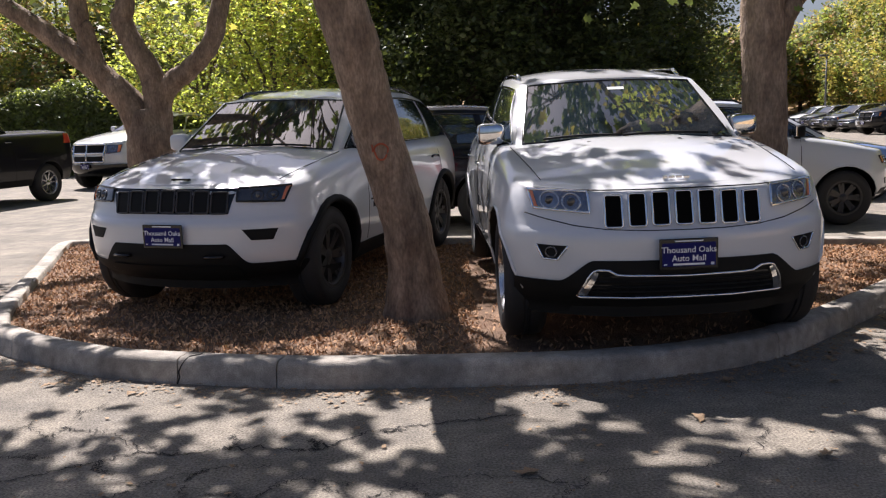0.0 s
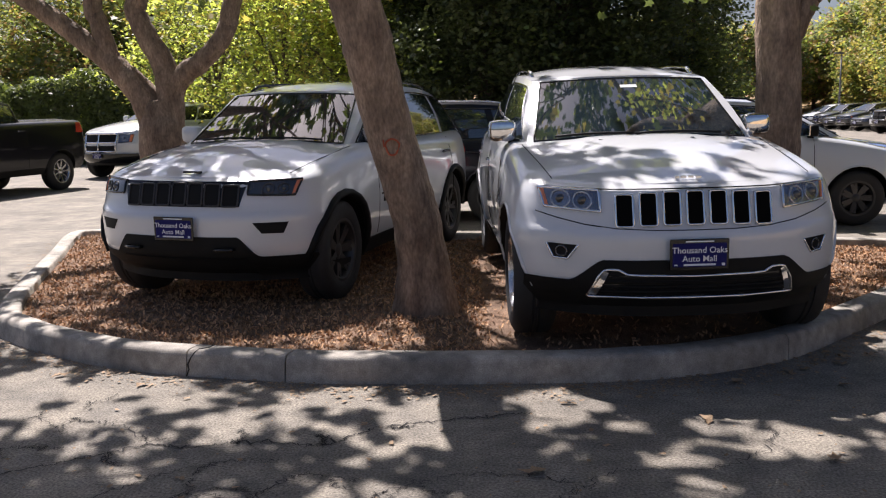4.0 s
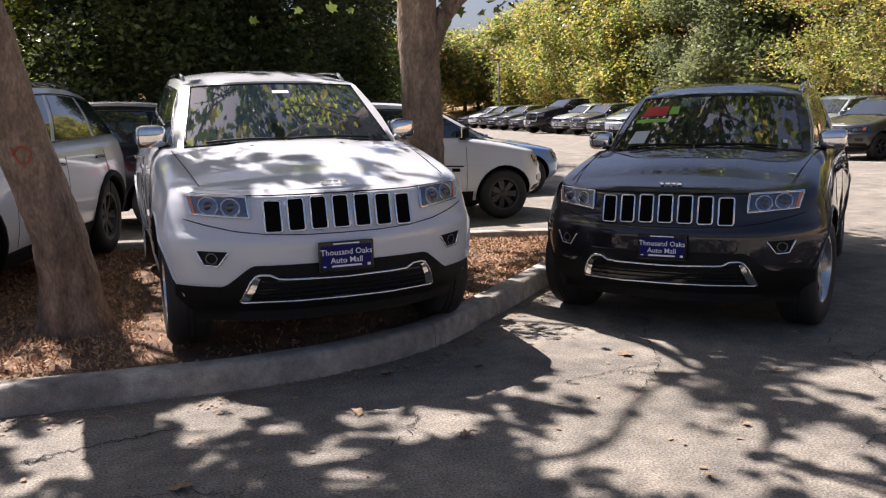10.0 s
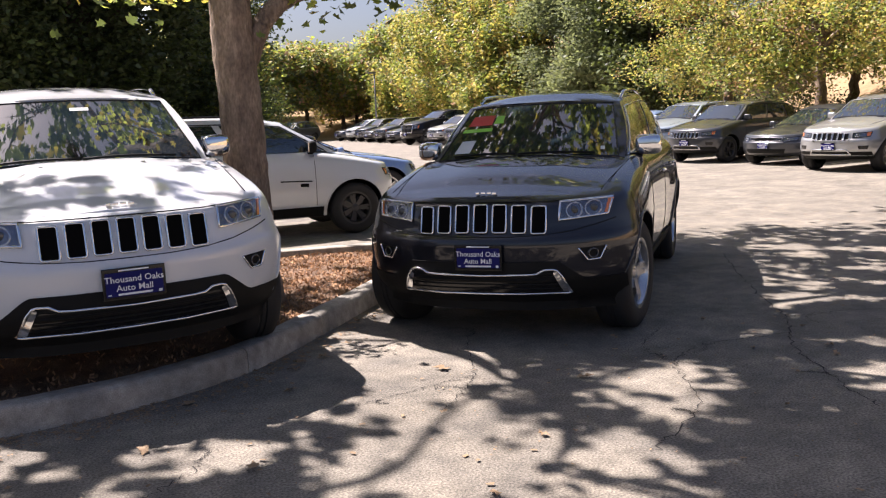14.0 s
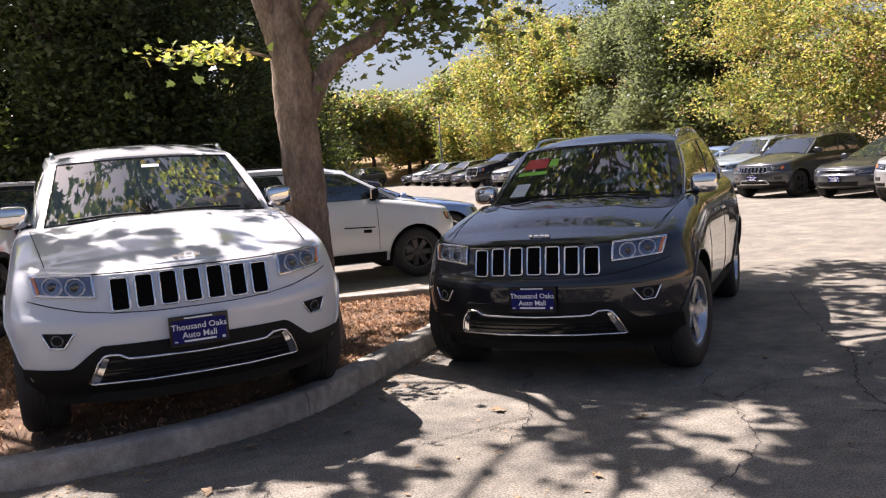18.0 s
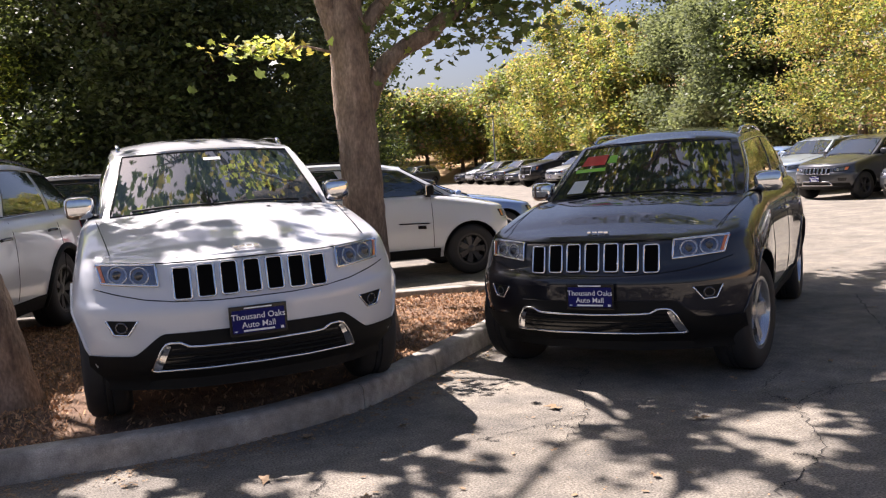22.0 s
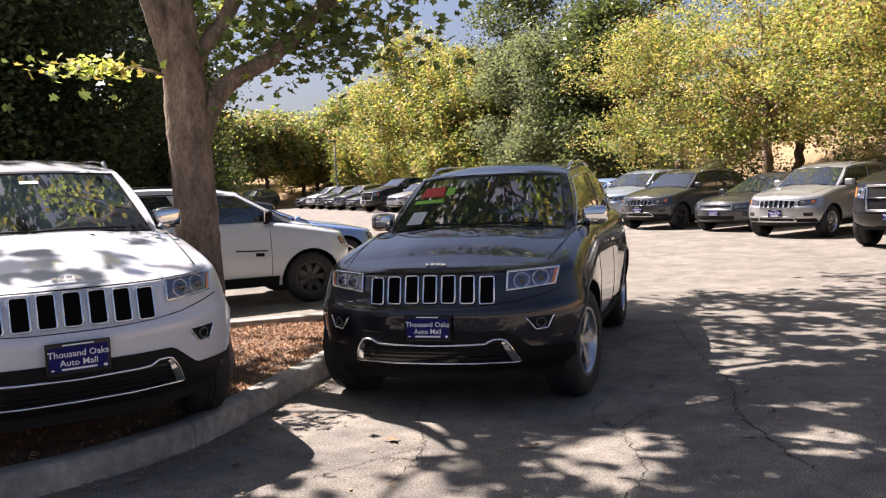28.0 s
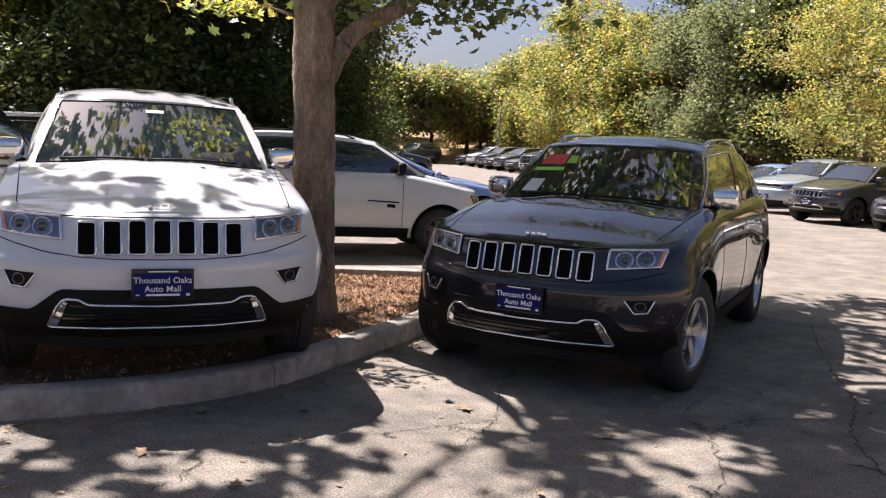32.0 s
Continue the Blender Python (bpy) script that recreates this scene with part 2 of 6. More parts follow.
def lathe(profile, sides=32, axis="x"):
    """A turned shape from (radius, height) pairs about the given axis."""
    verts, faces = [], []
    n = len(profile)
    for k in range(sides):
        w = 2 * math.pi * k / sides
        for r, h in profile:
            verts.append((h, r * math.cos(w), r * math.sin(w)) if axis == "x" else (r * math.cos(w), r * math.sin(w), h))
    for k in range(sides):
        l = (k + 1) % sides
        for i in range(n - 1):
            faces.append((k * n + i, k * n + i + 1, l * n + i + 1, l * n + i))
    return verts, faces


def ground_z(x, y):
    """The lot is flat; a dry hill rises behind the parked row and at its far end."""
    rise = 0.5 * max(0.0, x - 24.5 - 0.13 * max(0.0, y)) + 0.12 * max(0.0, y - 70.0) * min(1.0, max(0.0, (x + 5) / 20.0))
    return 17.0 * (1 - math.exp(-rise / 17.0))


# ---- ground ----
def grid_mesh(name, xs, ys, height, mat):
    verts = [(x, y, height(x, y)) for y in ys for x in xs]
    n = len(xs)
    faces = [(j * n + i, j * n + i + 1, (j + 1) * n + i + 1, (j + 1) * n + i) for j in range(len(ys) - 1) for i in range(n - 1)]
    return mesh_of(name, verts, faces, mat)


GX = [-1500, -600, -250, -120, -80] + list(np.arange(-60, 81, 2.5)) + [90, 120, 250, 600, 1500]
GY = [-1500, -600, -250, -120, -60, -40] + list(np.arange(-30, 121, 2.5)) + [130, 160, 250, 600, 1500]
ground = new("ground", grid_mesh("ground", GX, GY, ground_z, ASPHALT))
tagged(ground, "worn grey asphalt of a car park with fine cracks", "ground", kind="structure")


def is_hill(x, y):
    return x > 23.2 + 0.13 * max(0.0, y) or (y > 68.0 and x > -20)


ground.data.materials.append(HILL)
for f in ground.data.polygons:
    c = f.center
    if is_hill(c.x, c.y):
        f.material_index = 1


# ---- planting island ----
KERB_H, KERB_W = 0.15, 0.17
ISLAND = [(-3.35, 5.98), (-3.06, 5.58), (-2.5, 5.15), (-1.9, 4.83), (-0.94, 4.57), (-0.34, 4.50), (0.29, 4.47), (0.91, 4.48), (1.4, 4.57), (2.0, 4.84), (2.6, 5.36), (3.45, 6.17),
          (4.1, 6.85), (4.75, 7.6), (5.02, 8.05), (4.85, 8.36), (4.2, 8.56), (1.0, 9.3), (-2.0, 9.95), (-4.0, 10.4), (-4.58, 10.45), (-4.72, 10.1), (-4.25, 8.65), (-3.72, 6.95)]


def loop_spline(points, per):
    p = [Vector((*q, 0)) for q in points]
    n, out = len(p), []
    for i in range(n):
        a, b, c, d = p[i - 1], p[i], p[(i + 1) % n], p[(i + 2) % n]
        for k in range(per):
            f = k / per
            out.append(0.5 * (2 * b + (c - a) * f + (2 * a - 5 * b + 4 * c - d) * f * f + (3 * b - a - 3 * c + d) * f ** 3))
    return out


OUTLINE = loop_spline(ISLAND, 8)


def inset(loop, d):
    out, n = [], len(loop)
    for i in range(n):
        t = (loop[(i + 1) % n] - loop[i - 1]).normalized()
        out.append(loop[i] + Vector((-t.y, t.x, 0)) * d)
    return out


def build_island():
    kerb = thing("kerb", Matrix(), "pale worn concrete kerb round a planting island", "kerb", kind="structure")
    n = len(OUTLINE)
    rings = [(inset(OUTLINE, 0.0), 0.0), (inset(OUTLINE, 0.012), 0.11), (inset(OUTLINE, 0.022), 0.138), (inset(OUTLINE, 0.045), KERB_H), (inset(OUTLINE, 0.155), KERB_H),
             (inset(OUTLINE, KERB_W), 0.138), (inset(OUTLINE, KERB_W + 0.005), 0.03)]
    # lengths of kerb between the joints
    joints = [(-1.52, 4.71), (-0.94, 4.57), (2.0, 4.84), (2.68, 5.44), (4.2, 6.95), (4.9, 8.35), (2.6, 8.95), (0.0, 9.5), (-2.4, 10.05), (-4.6, 9.8), (-3.9, 7.6), (-2.9, 5.45)]
    cuts = sorted({min(range(n), key=lambda i: (OUTLINE[i] - Vector((*j, 0))).length) for j in joints})
    cuts.append(cuts[0] + n)
    for a, b in zip(cuts, cuts[1:]):
        verts, faces, m = [], [], len(rings)
        idx = [i % n for i in range(a, b + 1)]
        for s, i in enumerate(idx):
            shift = Vector((0, 0, 0))
            if s == 0:
                shift = (OUTLINE[idx[1]] - OUTLINE[i]).normalized() * 0.004
            if s == len(idx) - 1:
                shift = (OUTLINE[idx[-2]] - OUTLINE[i]).normalized() * 0.004
            for ring, z in rings:
                c = ring[i] + shift
                w = 0.006 * noise.noise(Vector((c.x * 3, c.y * 3, z * 9)))
                verts.append((c.x + w, c.y + w, z + (0.5 * w if z > 0.05 else -0.02)))
        for s in range(len(idx) - 1):
            for k in range(m - 1):
                faces.append((s * m + k, (s + 1) * m + k, (s + 1) * m + k + 1, s * m + k + 1))
        faces.append(tuple(range(m)))
        faces.append(tuple((len(idx) - 1) * m + k for k in range(m))[::-1])
        me = mesh_of("kerb_stone", verts, faces, CONCRETE)
        me.set_sharp_from_angle(angle=radians(50))
        part("kerb_stone", me, CONCRETE, kerb)
    # soil and mulch inside
    inner = inset(OUTLINE, KERB_W - 0.01)
    cx = sum((p.x for p in inner)) / n
    cy = sum((p.y for p in inner)) / n
    steps = 26
    verts, faces = [], []
    for j in range(steps + 1):
        f = 1 - j / steps
        for p in inner:
            x, y = cx + (p.x - cx) * f, cy + (p.y - cy) * f
            z = 0.085 + 0.03 * noise.noise(Vector((x * 1.3, y * 1.3, 0))) + 0.015 * noise.noise(Vector((x * 6, y * 6, 3)))
            verts.append((x, y, z))
    for j in range(steps):
        for i in range(n):
            k = (i + 1) % n
            faces.append((j * n + i, j * n + k, (j + 1) * n + k, (j + 1) * n + i))
    bed = new("planting_bed", mesh_of("planting_bed", verts, faces, MULCH))
    tagged(bed, "brown soil and wood chip mulch inside the kerb", "planting bed", kind="structure")
    # chips
    rng = np.random.default_rng(5)
    poly = np.array([(p.x, p.y) for p in inset(OUTLINE, KERB_W + 0.02)])

    def inside(x, y):
        a, b = poly, np.roll(poly, -1, 0)
        hit = ((a[:, 1] > y) != (b[:, 1] > y)) & (x < (b[:, 0] - a[:, 0]) * (y - a[:, 1]) / (b[:, 1] - a[:, 1] + 1e-12) + a[:, 0])
        return hit.sum() % 2 == 1

    verts, faces = [], []
    made = 0
    while made < 42000:
        x, y = rng.uniform(-4.7, 5.0), rng.uniform(4.5, 10.4)
        if not inside(x, y) or (0.25 < x < 2.25 and 4.75 < y < 8.6 and rng.random() < 0.85):
            continue
        made += 1
        z = 0.09 + 0.03 * noise.noise(Vector((x * 1.3, y * 1.3, 0))) + 0.015 * noise.noise(Vector((x * 6, y * 6, 3)))
        l, w, a = rng.uniform(0.004, 0.016), rng.uniform(0.002, 0.006), rng.uniform(0, math.pi)
        ux, uy = math.cos(a), math.sin(a)
        tz, tw = rng.uniform(-0.012, 0.016), rng.uniform(-0.006, 0.006)
        b = len(verts)
        for s, t in ((-1, -1), (1, -1), (1, 1), (-1, 1)):
            verts.append((x + s * l * ux - t * w * uy, y + s * l * uy + t * w * ux, z + 0.008 + s * tz + t * tw))
        faces.append((b, b + 1, b + 2, b + 3))
    chips = new("wood_chips", mesh_of("wood_chips", verts, faces, CHIP, smooth=False))
    tagged(chips, "loose reddish-brown wood chips and dry leaf bits", "mulch", kind="stuff")


build_island()


def build_far_island():
    """The rounded end of another kerbed island across the aisle."""
    loop = [Vector((14.55 + 0.85 * math.cos(a), 4.95 + 0.85 * math.sin(a), 0)) for a in np.linspace(0, math.pi, 15)] + [Vector((13.7, 1.0, 0)), Vector((13.7, -4.0, 0)), Vector((15.4, -4.0, 0)), Vector((15.4, 1.0, 0))]
    n = len(loop)
    verts = []
    for d, z in ((0.0, -0.02), (0.012, 0.12), (0.03, 0.15), (0.16, 0.15), (0.17, 0.10)):
        verts += [(p.x, p.y, z) for p in inset(loop, d)]
    faces = [(k * n + i, k * n + (i + 1) % n, (k + 1) * n + (i + 1) % n, (k + 1) * n + i) for k in range(4) for i in range(n)]
    me = mesh_of("far_kerb", verts, faces, CONCRETE)
    me.set_sharp_from_angle(angle=radians(50))
    tagged(new("far_kerb", me), "pale concrete kerb round the end of another island", "kerb", kind="structure")
    fill = [(p.x, p.y, 0.11) for p in inset(loop, 0.165)]
    tagged(new("far_bed", mesh_of("far_bed", fill, [tuple(range(n))], MULCH)), "brown mulch inside the far kerb", "planting bed", kind="structure")


build_far_island()

# ---- vehicles ----
SUV = dict(
    plan=[(0, -2.285), (0.30, -2.268), (0.55, -2.198), (0.76, -2.07), (0.885, -1.91), (0.93, -1.72), (0.94, -1.2), (0.942, 0.0), (0.94, 1.2), (0.925, 1.8), (0.86, 2.2), (0.64, 2.36), (0.3, 2.40), (0, 2.41)],
    top=[(-2.285, 0.972), (-1.95, 1.0), (-1.6, 1.058), (-1.2, 1.122), (-0.95, 1.162), (0.0, 1.168), (1.2, 1.185), (2.41, 1.20)],
    bottom=[(-2.285, 0.30), (-1.9, 0.29), (-1.0, 0.27), (1.0, 0.27), (1.9, 0.30), (2.41, 0.38)],
    front=[(0, 0.15), (0.10, 0.05), (0.24, 0.0), (0.60, 0.0), (0.635, 0.010), (0.67, 0.034), (0.80, 0.052), (0.94, 0.078), (0.97, 0.10), (1.0, 0.165)],
    rear=[(0, 0.12), (0.15, 0.03), (0.35, 0.0), (0.6, 0.03), (1.0, 0.12)],
    wide=[(0, -0.085), (0.14, -0.03), (0.30, 0.0), (0.55, 0.008), (0.74, 0.0), (0.87, -0.018), (0.93, -0.036), (0.97, -0.06), (1.0, -0.10)],
    crown=0.05, axles=(-1.50, 1.385), wheel=0.385, track=0.812, arch=0.44, swell=0.032,
    cabin=dict(fb=(0.762, -0.965, 1.158), ft=(0.642, -0.325, 1.582), rt=(0.60, 1.80, 1.585), rb=(0.77, 2.22, 1.175), crown=0.085, bulge=0.10),
    windows=[(0.045, 0.395), (0.425, 0.735), (0.765, 0.955)], rails=True, doors=(-0.78, 0.32, 1.33), handles=(0.12, 1.12), mirror=(0.80, -0.655, 1.212))


def variant(base, sx=1.0, sy=1.0, sz=1.0, **changes):
    """A body spec scaled from another."""
    s = dict(base)
    s["plan"] = [(x * sx, y * sy) for x, y in base["plan"]]
    s["top"] = [(y * sy, z * sz) for y, z in base["top"]]
    s["bottom"] = [(y * sy, z) for y, z in base["bottom"]]
    s["axles"] = tuple(a * sy for a in base["axles"])
    s["track"] = base["track"] * sx
    c = dict(base["cabin"])
    for k in ("fb", "ft", "rt", "rb"):
        c[k] = (c[k][0] * sx, c[k][1] * sy, c[k][2] * sz)
    s["cabin"] = c
    s["doors"] = tuple(a * sy for a in base["doors"])
    s["handles"] = tuple(a * sy for a in base["handles"])
    s["mirror"] = (base["mirror"][0] * sx, base["mirror"][1] * sy, base["mirror"][2] * sz)
    s.update(changes)
    return s


class Shape:
    """Surface of a car's lower body: sides lofted from a plan outline, closed by a crowned top."""

    def __init__(self, spec):
        self.s = spec
        self.outline = spline(spec["plan"], 61)
        tops = np.array(spec["top"])
        bots = np.array(spec["bottom"])
        self.zt = lambda y: float(np.interp(y, tops[:, 0], tops[:, 1]))
        self.zb = lambda y: float(np.interp(y, bots[:, 0], bots[:, 1]))
        self.f, self.r, self.w = (np.array(spec[k]) for k in ("front", "rear", "wide"))
        self.y0, self.y1 = self.outline[0][1], self.outline[-1][1]
        # points of the half-body for 121 heights at once
        x, y = self.outline[:, 0], self.outline[:, 1]
        v = np.linspace(0, 1, 121)[:, None]
        zb, zt = np.interp(y, bots[:, 0], bots[:, 1]), np.interp(y, tops[:, 0], tops[:, 1])
        d, e, w = (np.interp(v, q[:, 0], q[:, 1]) for q in (self.f, self.r, self.w))
        kf = np.clip((self.y0 + 0.95 - y) / 0.8, 0, 1)
        kr = np.clip((y - self.y1 + 0.9) / 0.7, 0, 1)
        self.px = x + w * x / x.max()
        self.py = y + d * kf * (0.45 + 0.55 * kf) - e * kr
        self.pz = zb + (zt - zb) * v
        # fenders swell round the wheels
        g = np.clip((0.95 - v) / 0.4, 0, 1) ** 1.5 * np.clip((x - 0.55) / 0.3, 0, 1)
        for a in spec["axles"]:
            self.px = self.px + spec.get("swell", 0.0) * g * np.exp(-((y - a) / 0.56) ** 4)

    def at(self, i, v):
        j = int(round(v * 120))
        return (float(self.px[j, i]), float(self.py[j, i]), float(self.pz[j, i]))

    def row(self, v):
        return min(120, max(0, v * 120))

    def blend(self, table, v):
        j = self.row(v)
        k = min(119, int(j))
        return table[k] * (1 - j + k) + table[k + 1] * (j - k)

    def front(self, x, z, off=0.0):
        """The point of the front at x, z, moved out by off."""
        sgn, ax = (1 if x >= 0 else -1), abs(x)
        best = self.y0
        for _ in range(4):
            zb, zt = self.zb(best), self.zt(best)
            v = (z - zb) / (zt - zb)
            px, py = self.blend(self.px, v)[:34], self.blend(self.py, v)[:34]
            k = int(np.argmax(px)) + 1
            best = float(np.interp(ax, px[:k], py[:k]))
        lo, hi = np.interp((ax - 0.03, ax + 0.03), px[:k], py[:k])
        n = Vector(((hi - lo) / 0.06, -1.0, 0.0)).normalized()
        return Vector((sgn * (ax + n.x * off), best + n.y * off, z))

    def side(self, y, z, off=0.0, sgn=1):
        v = (z - self.zb(y)) / (self.zt(y) - self.zb(y))
        x = float(np.interp(y, self.blend(self.py, v)[14:54], self.blend(self.px, v)[14:54]))
        return Vector((sgn * (x + off), y, z))

    def hood(self, x, y, off=0.0):
        w = float(np.interp(y, self.outline[:45, 1], self.outline[:45, 0])) - 0.09
        return Vector((x, y, self.zt(y) + self.s["crown"] * (1 - min(1.0, abs(x) / max(w, 0.1)) ** 2) * self.kc(y) + off))

    def kc(self, y):
        return min(1.0, max(0.0, (y - self.y0 - 0.12) / 0.5)) * 0.85 + 0.15

    def mesh(self, mat):
        vs = [0, 0.05, 0.1, 0.175, 0.242, 0.35, 0.475, 0.55, 0.6, 0.617, 0.633, 0.65, 0.675, 0.75, 0.8, 0.875, 0.925, 0.95, 0.975, 1.0]
        n, m = len(self.outline), len(vs)
        verts, faces = [], []
        ring = list(range(n)) + list(range(n - 2, 0, -1))
        for v in vs:
            for j, i in enumerate(ring):
                x, y, z = self.at(i, v)
                verts.append((x if j < n else -x, y, z))
        R = len(ring)
        for a in range(m - 1):
            for j in range(R):
                k = (j + 1) % R
                faces.append((a * R + j, a * R + k, (a + 1) * R + k, (a + 1) * R + j))
        top = (m - 1) * R
        K = 22
        rows = []
        for i in range(1, n - 1):
            right, left = verts[top + i], verts[top + R - i]
            row = [top + R - i]
            for k in range(1, K):
                f = k / K
                x = left[0] + (right[0] - left[0]) * f
                c = self.s["crown"] * (1 - (2 * f - 1) ** 2) * self.kc(right[1]) + 0.014 * math.exp(-(abs(x) / 0.42) ** 8) * max(0.0, self.kc(right[1]) - 0.2)
                verts.append((x, right[1], right[2] + c))
                row.append(len(verts) - 1)
            rows.append(row + [top + i])
        for a, b in zip(rows, rows[1:]):
            for k in range(K):
                faces.append((a[k], a[k + 1], b[k + 1], b[k]))
        for k in range(K):
            faces.append((rows[0][k + 1], rows[0][k], top))
            faces.append((rows[-1][k], rows[-1][k + 1], top + n - 1))
        faces.append(tuple(range(R))[::-1])
        return mesh_of("body", verts, faces, mat)


def cut_arches(me, spec, mat_in):
    """Cuts the wheel arches out of a body mesh."""
    ob = new("body_blank", me)
    cv, cf = [], []
    for y in spec["axles"]:
        for sgn in (1, -1):
            b, N = len(cv), 28
            xs = (sgn * (spec["track"] - 0.22), sgn * (spec["track"] + 0.5))
            for x in xs:
                for k in range(N):
                    w = 2 * math.pi * k / N
                    cv.append((x, y + spec["arch"] * math.cos(w), spec["wheel"] + spec["arch"] * math.sin(w) * 0.98))
            side = [(b + k, b + (k + 1) % N, b + N + (k + 1) % N, b + N + k) for k in range(N)]
            caps = [tuple(b + k for k in range(N))[::-1], tuple(b + N + k for k in range(N))]
            cf += side + caps if sgn < 0 else [f[::-1] for f in side + caps]
    cut = new("arch_blank", mesh_of("arch_blank", cv, cf, mat_in, smooth=False))
    bm = bmesh.new()
    bm.from_mesh(cut.data)
    bmesh.ops.recalc_face_normals(bm, faces=bm.faces)
    bm.to_mesh(cut.data)
    bm.free()
    bm = bmesh.new()
    bm.from_mesh(me)
    bmesh.ops.recalc_face_normals(bm, faces=bm.faces)
    bm.to_mesh(me)
    bm.free()
    mod = ob.modifiers.new("arches", "BOOLEAN")
    mod.object, mod.operation, mod.solver = cut, "DIFFERENCE", "EXACT"
    mod.material_mode = "TRANSFER"
    out = bpy.data.meshes.new_from_object(ob.evaluated_get(bpy.context.evaluated_depsgraph_get()))
    bpy.data.objects.remove(ob)
    bpy.data.objects.remove(cut)
    out.shade_smooth()
    out.set_sharp_from_angle(angle=radians(38))
    return out


def surface_patch(fn, quad, nu, nv, off, depth, mat, name):
    """A solid patch that follows a surface: quad holds four corners in the surface's two coordinates."""
    a, b, c, d = quad
    verts, faces = [], []
    for lay in (off, off - depth):
        for j in range(nv + 1):
            for i in range(nu + 1):
                u, v = i / nu, j / nv
                p = [(a[k] * (1 - u) + b[k] * u) * (1 - v) + (d[k] * (1 - u) + c[k] * u) * v for k in (0, 1)]
                verts.append(fn(p[0], p[1], lay))
    L, w = (nu + 1) * (nv + 1), nu + 1
    for j in range(nv):
        for i in range(nu):
            q = (j * w + i, j * w + i + 1, (j + 1) * w + i + 1, (j + 1) * w + i)
            faces.append(q)
            faces.append(tuple(L + k for k in q)[::-1])
    edge = [i for i in range(w)] + [j * w + nu for j in range(1, nv + 1)] + [nv * w + i for i in range(nu - 1, -1, -1)] + [j * w for j in range(nv - 1, 0, -1)]
    for k in range(len(edge)):
        p, q = edge[k], edge[(k + 1) % len(edge)]
        faces.append((q, p, L + p, L + q))
    me = mesh_of(name, verts, faces, mat)
    me.set_sharp_from_angle(angle=radians(40))
    return me


def trim(fn, pts, off, r, mat, name, closed=True, sides=6):
    """A rod that follows a surface along points in its two coordinates."""
    verts, faces = tube_data([fn(*p, off) for p in pts], r, sides, closed)
    return mesh_of(name, verts, faces, mat)


def lerp_path(pts, per, closed=True):
    out = []
    n = len(pts)
    for i in range(n if closed else n - 1):
        a, b = pts[i], pts[(i + 1) % n]
        out += [(a[0] + (b[0] - a[0]) * k / per, a[1] + (b[1] - a[1]) * k / per) for k in range(per)]
    return out if closed else out + [pts[-1]]


def quad_round(x0, z0, x1, z1, r):
    pts = []
    for cx, cz, a0 in ((x1 - r, z1 - r, 0), (x0 + r, z1 - r, 90), (x0 + r, z0 + r, 180), (x1 - r, z0 + r, 270)):
        for k in range(4):
            w = radians(a0 + 30 * k)
            pts.append((cx + r * math.cos(w), cz + r * math.sin(w)))
    return pts


TYRES = {}


def wheel_meshes(radius, rim_mat, spokes):
    key = (radius, rim_mat.name, spokes)
    if key in TYRES:
        return TYRES[key]
    rr = radius * 0.61
    prof = [(rr, -0.11), (rr + 0.02, -0.125), (radius - 0.05, -0.128), (radius - 0.012, -0.105), (radius, -0.07), (radius, -0.025), (radius - 0.008, -0.02), (radius - 0.008, -0.012), (radius, -0.008),
            (radius, 0.008), (radius - 0.008, 0.012), (radius - 0.008, 0.02), (radius, 0.025), (radius, 0.07), (radius - 0.012, 0.105), (radius - 0.05, 0.128), (rr + 0.02, 0.125), (rr, 0.11)]
    v, f = lathe(prof, 40)
    tyre = mesh_of("wheel", v, f, RUBBER)
    tyre.set_sharp_from_angle(angle=radians(40))
    v, f = lathe([(rr + 0.012, 0.118), (rr - 0.012, 0.116), (rr - 0.03, 0.09), (rr - 0.035, -0.1)], 36)
    # spokes
    for k in range(spokes):
        w = 2 * math.pi * k / spokes
        for dw in ((-0.13, 0.13) if spokes <= 7 else (0.0,)):
            b = len(v)
            hw = 0.016 if spokes <= 7 else 0.013
            for r0, h, ang, wd in ((0.035, 0.075, w, hw * 1.5), (rr - 0.02, 0.098, w + dw, hw)):
                c, s = math.cos(ang), math.sin(ang)
                for t, lay in ((-1, 0.0), (1, 0.0), (1, -0.03), (-1, -0.03)):
                    v.append((h + lay, r0 * c - t * wd * s, r0 * s + t * wd * c))
            f += [(b, b + 1, b + 5, b + 4), (b + 1, b + 2, b + 6, b + 5), (b + 2, b + 3, b + 7, b + 6), (b + 3, b, b + 4, b + 7)]
    hub, hf = lathe([(0.0, 0.088), (0.03, 0.086), (0.055, 0.076), (0.06, 0.04)], 20)
    b = len(v)
    v += hub
    f += [tuple(b + i for i in q) for q in hf]
    rim = mesh_of("rim", v, f, rim_mat)
    rim.set_sharp_from_angle(angle=radians(40))
    v, f = lathe([(0.0, 0.02), (rr * 0.72, 0.02), (rr * 0.74, 0.012)], 28)
    disc = mesh_of("brake_disc", v, f, STEEL)
    v, f = lathe([(0.0, -0.06), (rr + 0.01, -0.06)], 28)
    back = mesh_of("rim_backing", v, f, PLASTIC)
    TYRES[key] = (tyre, rim, disc, back)
    return TYRES[key]


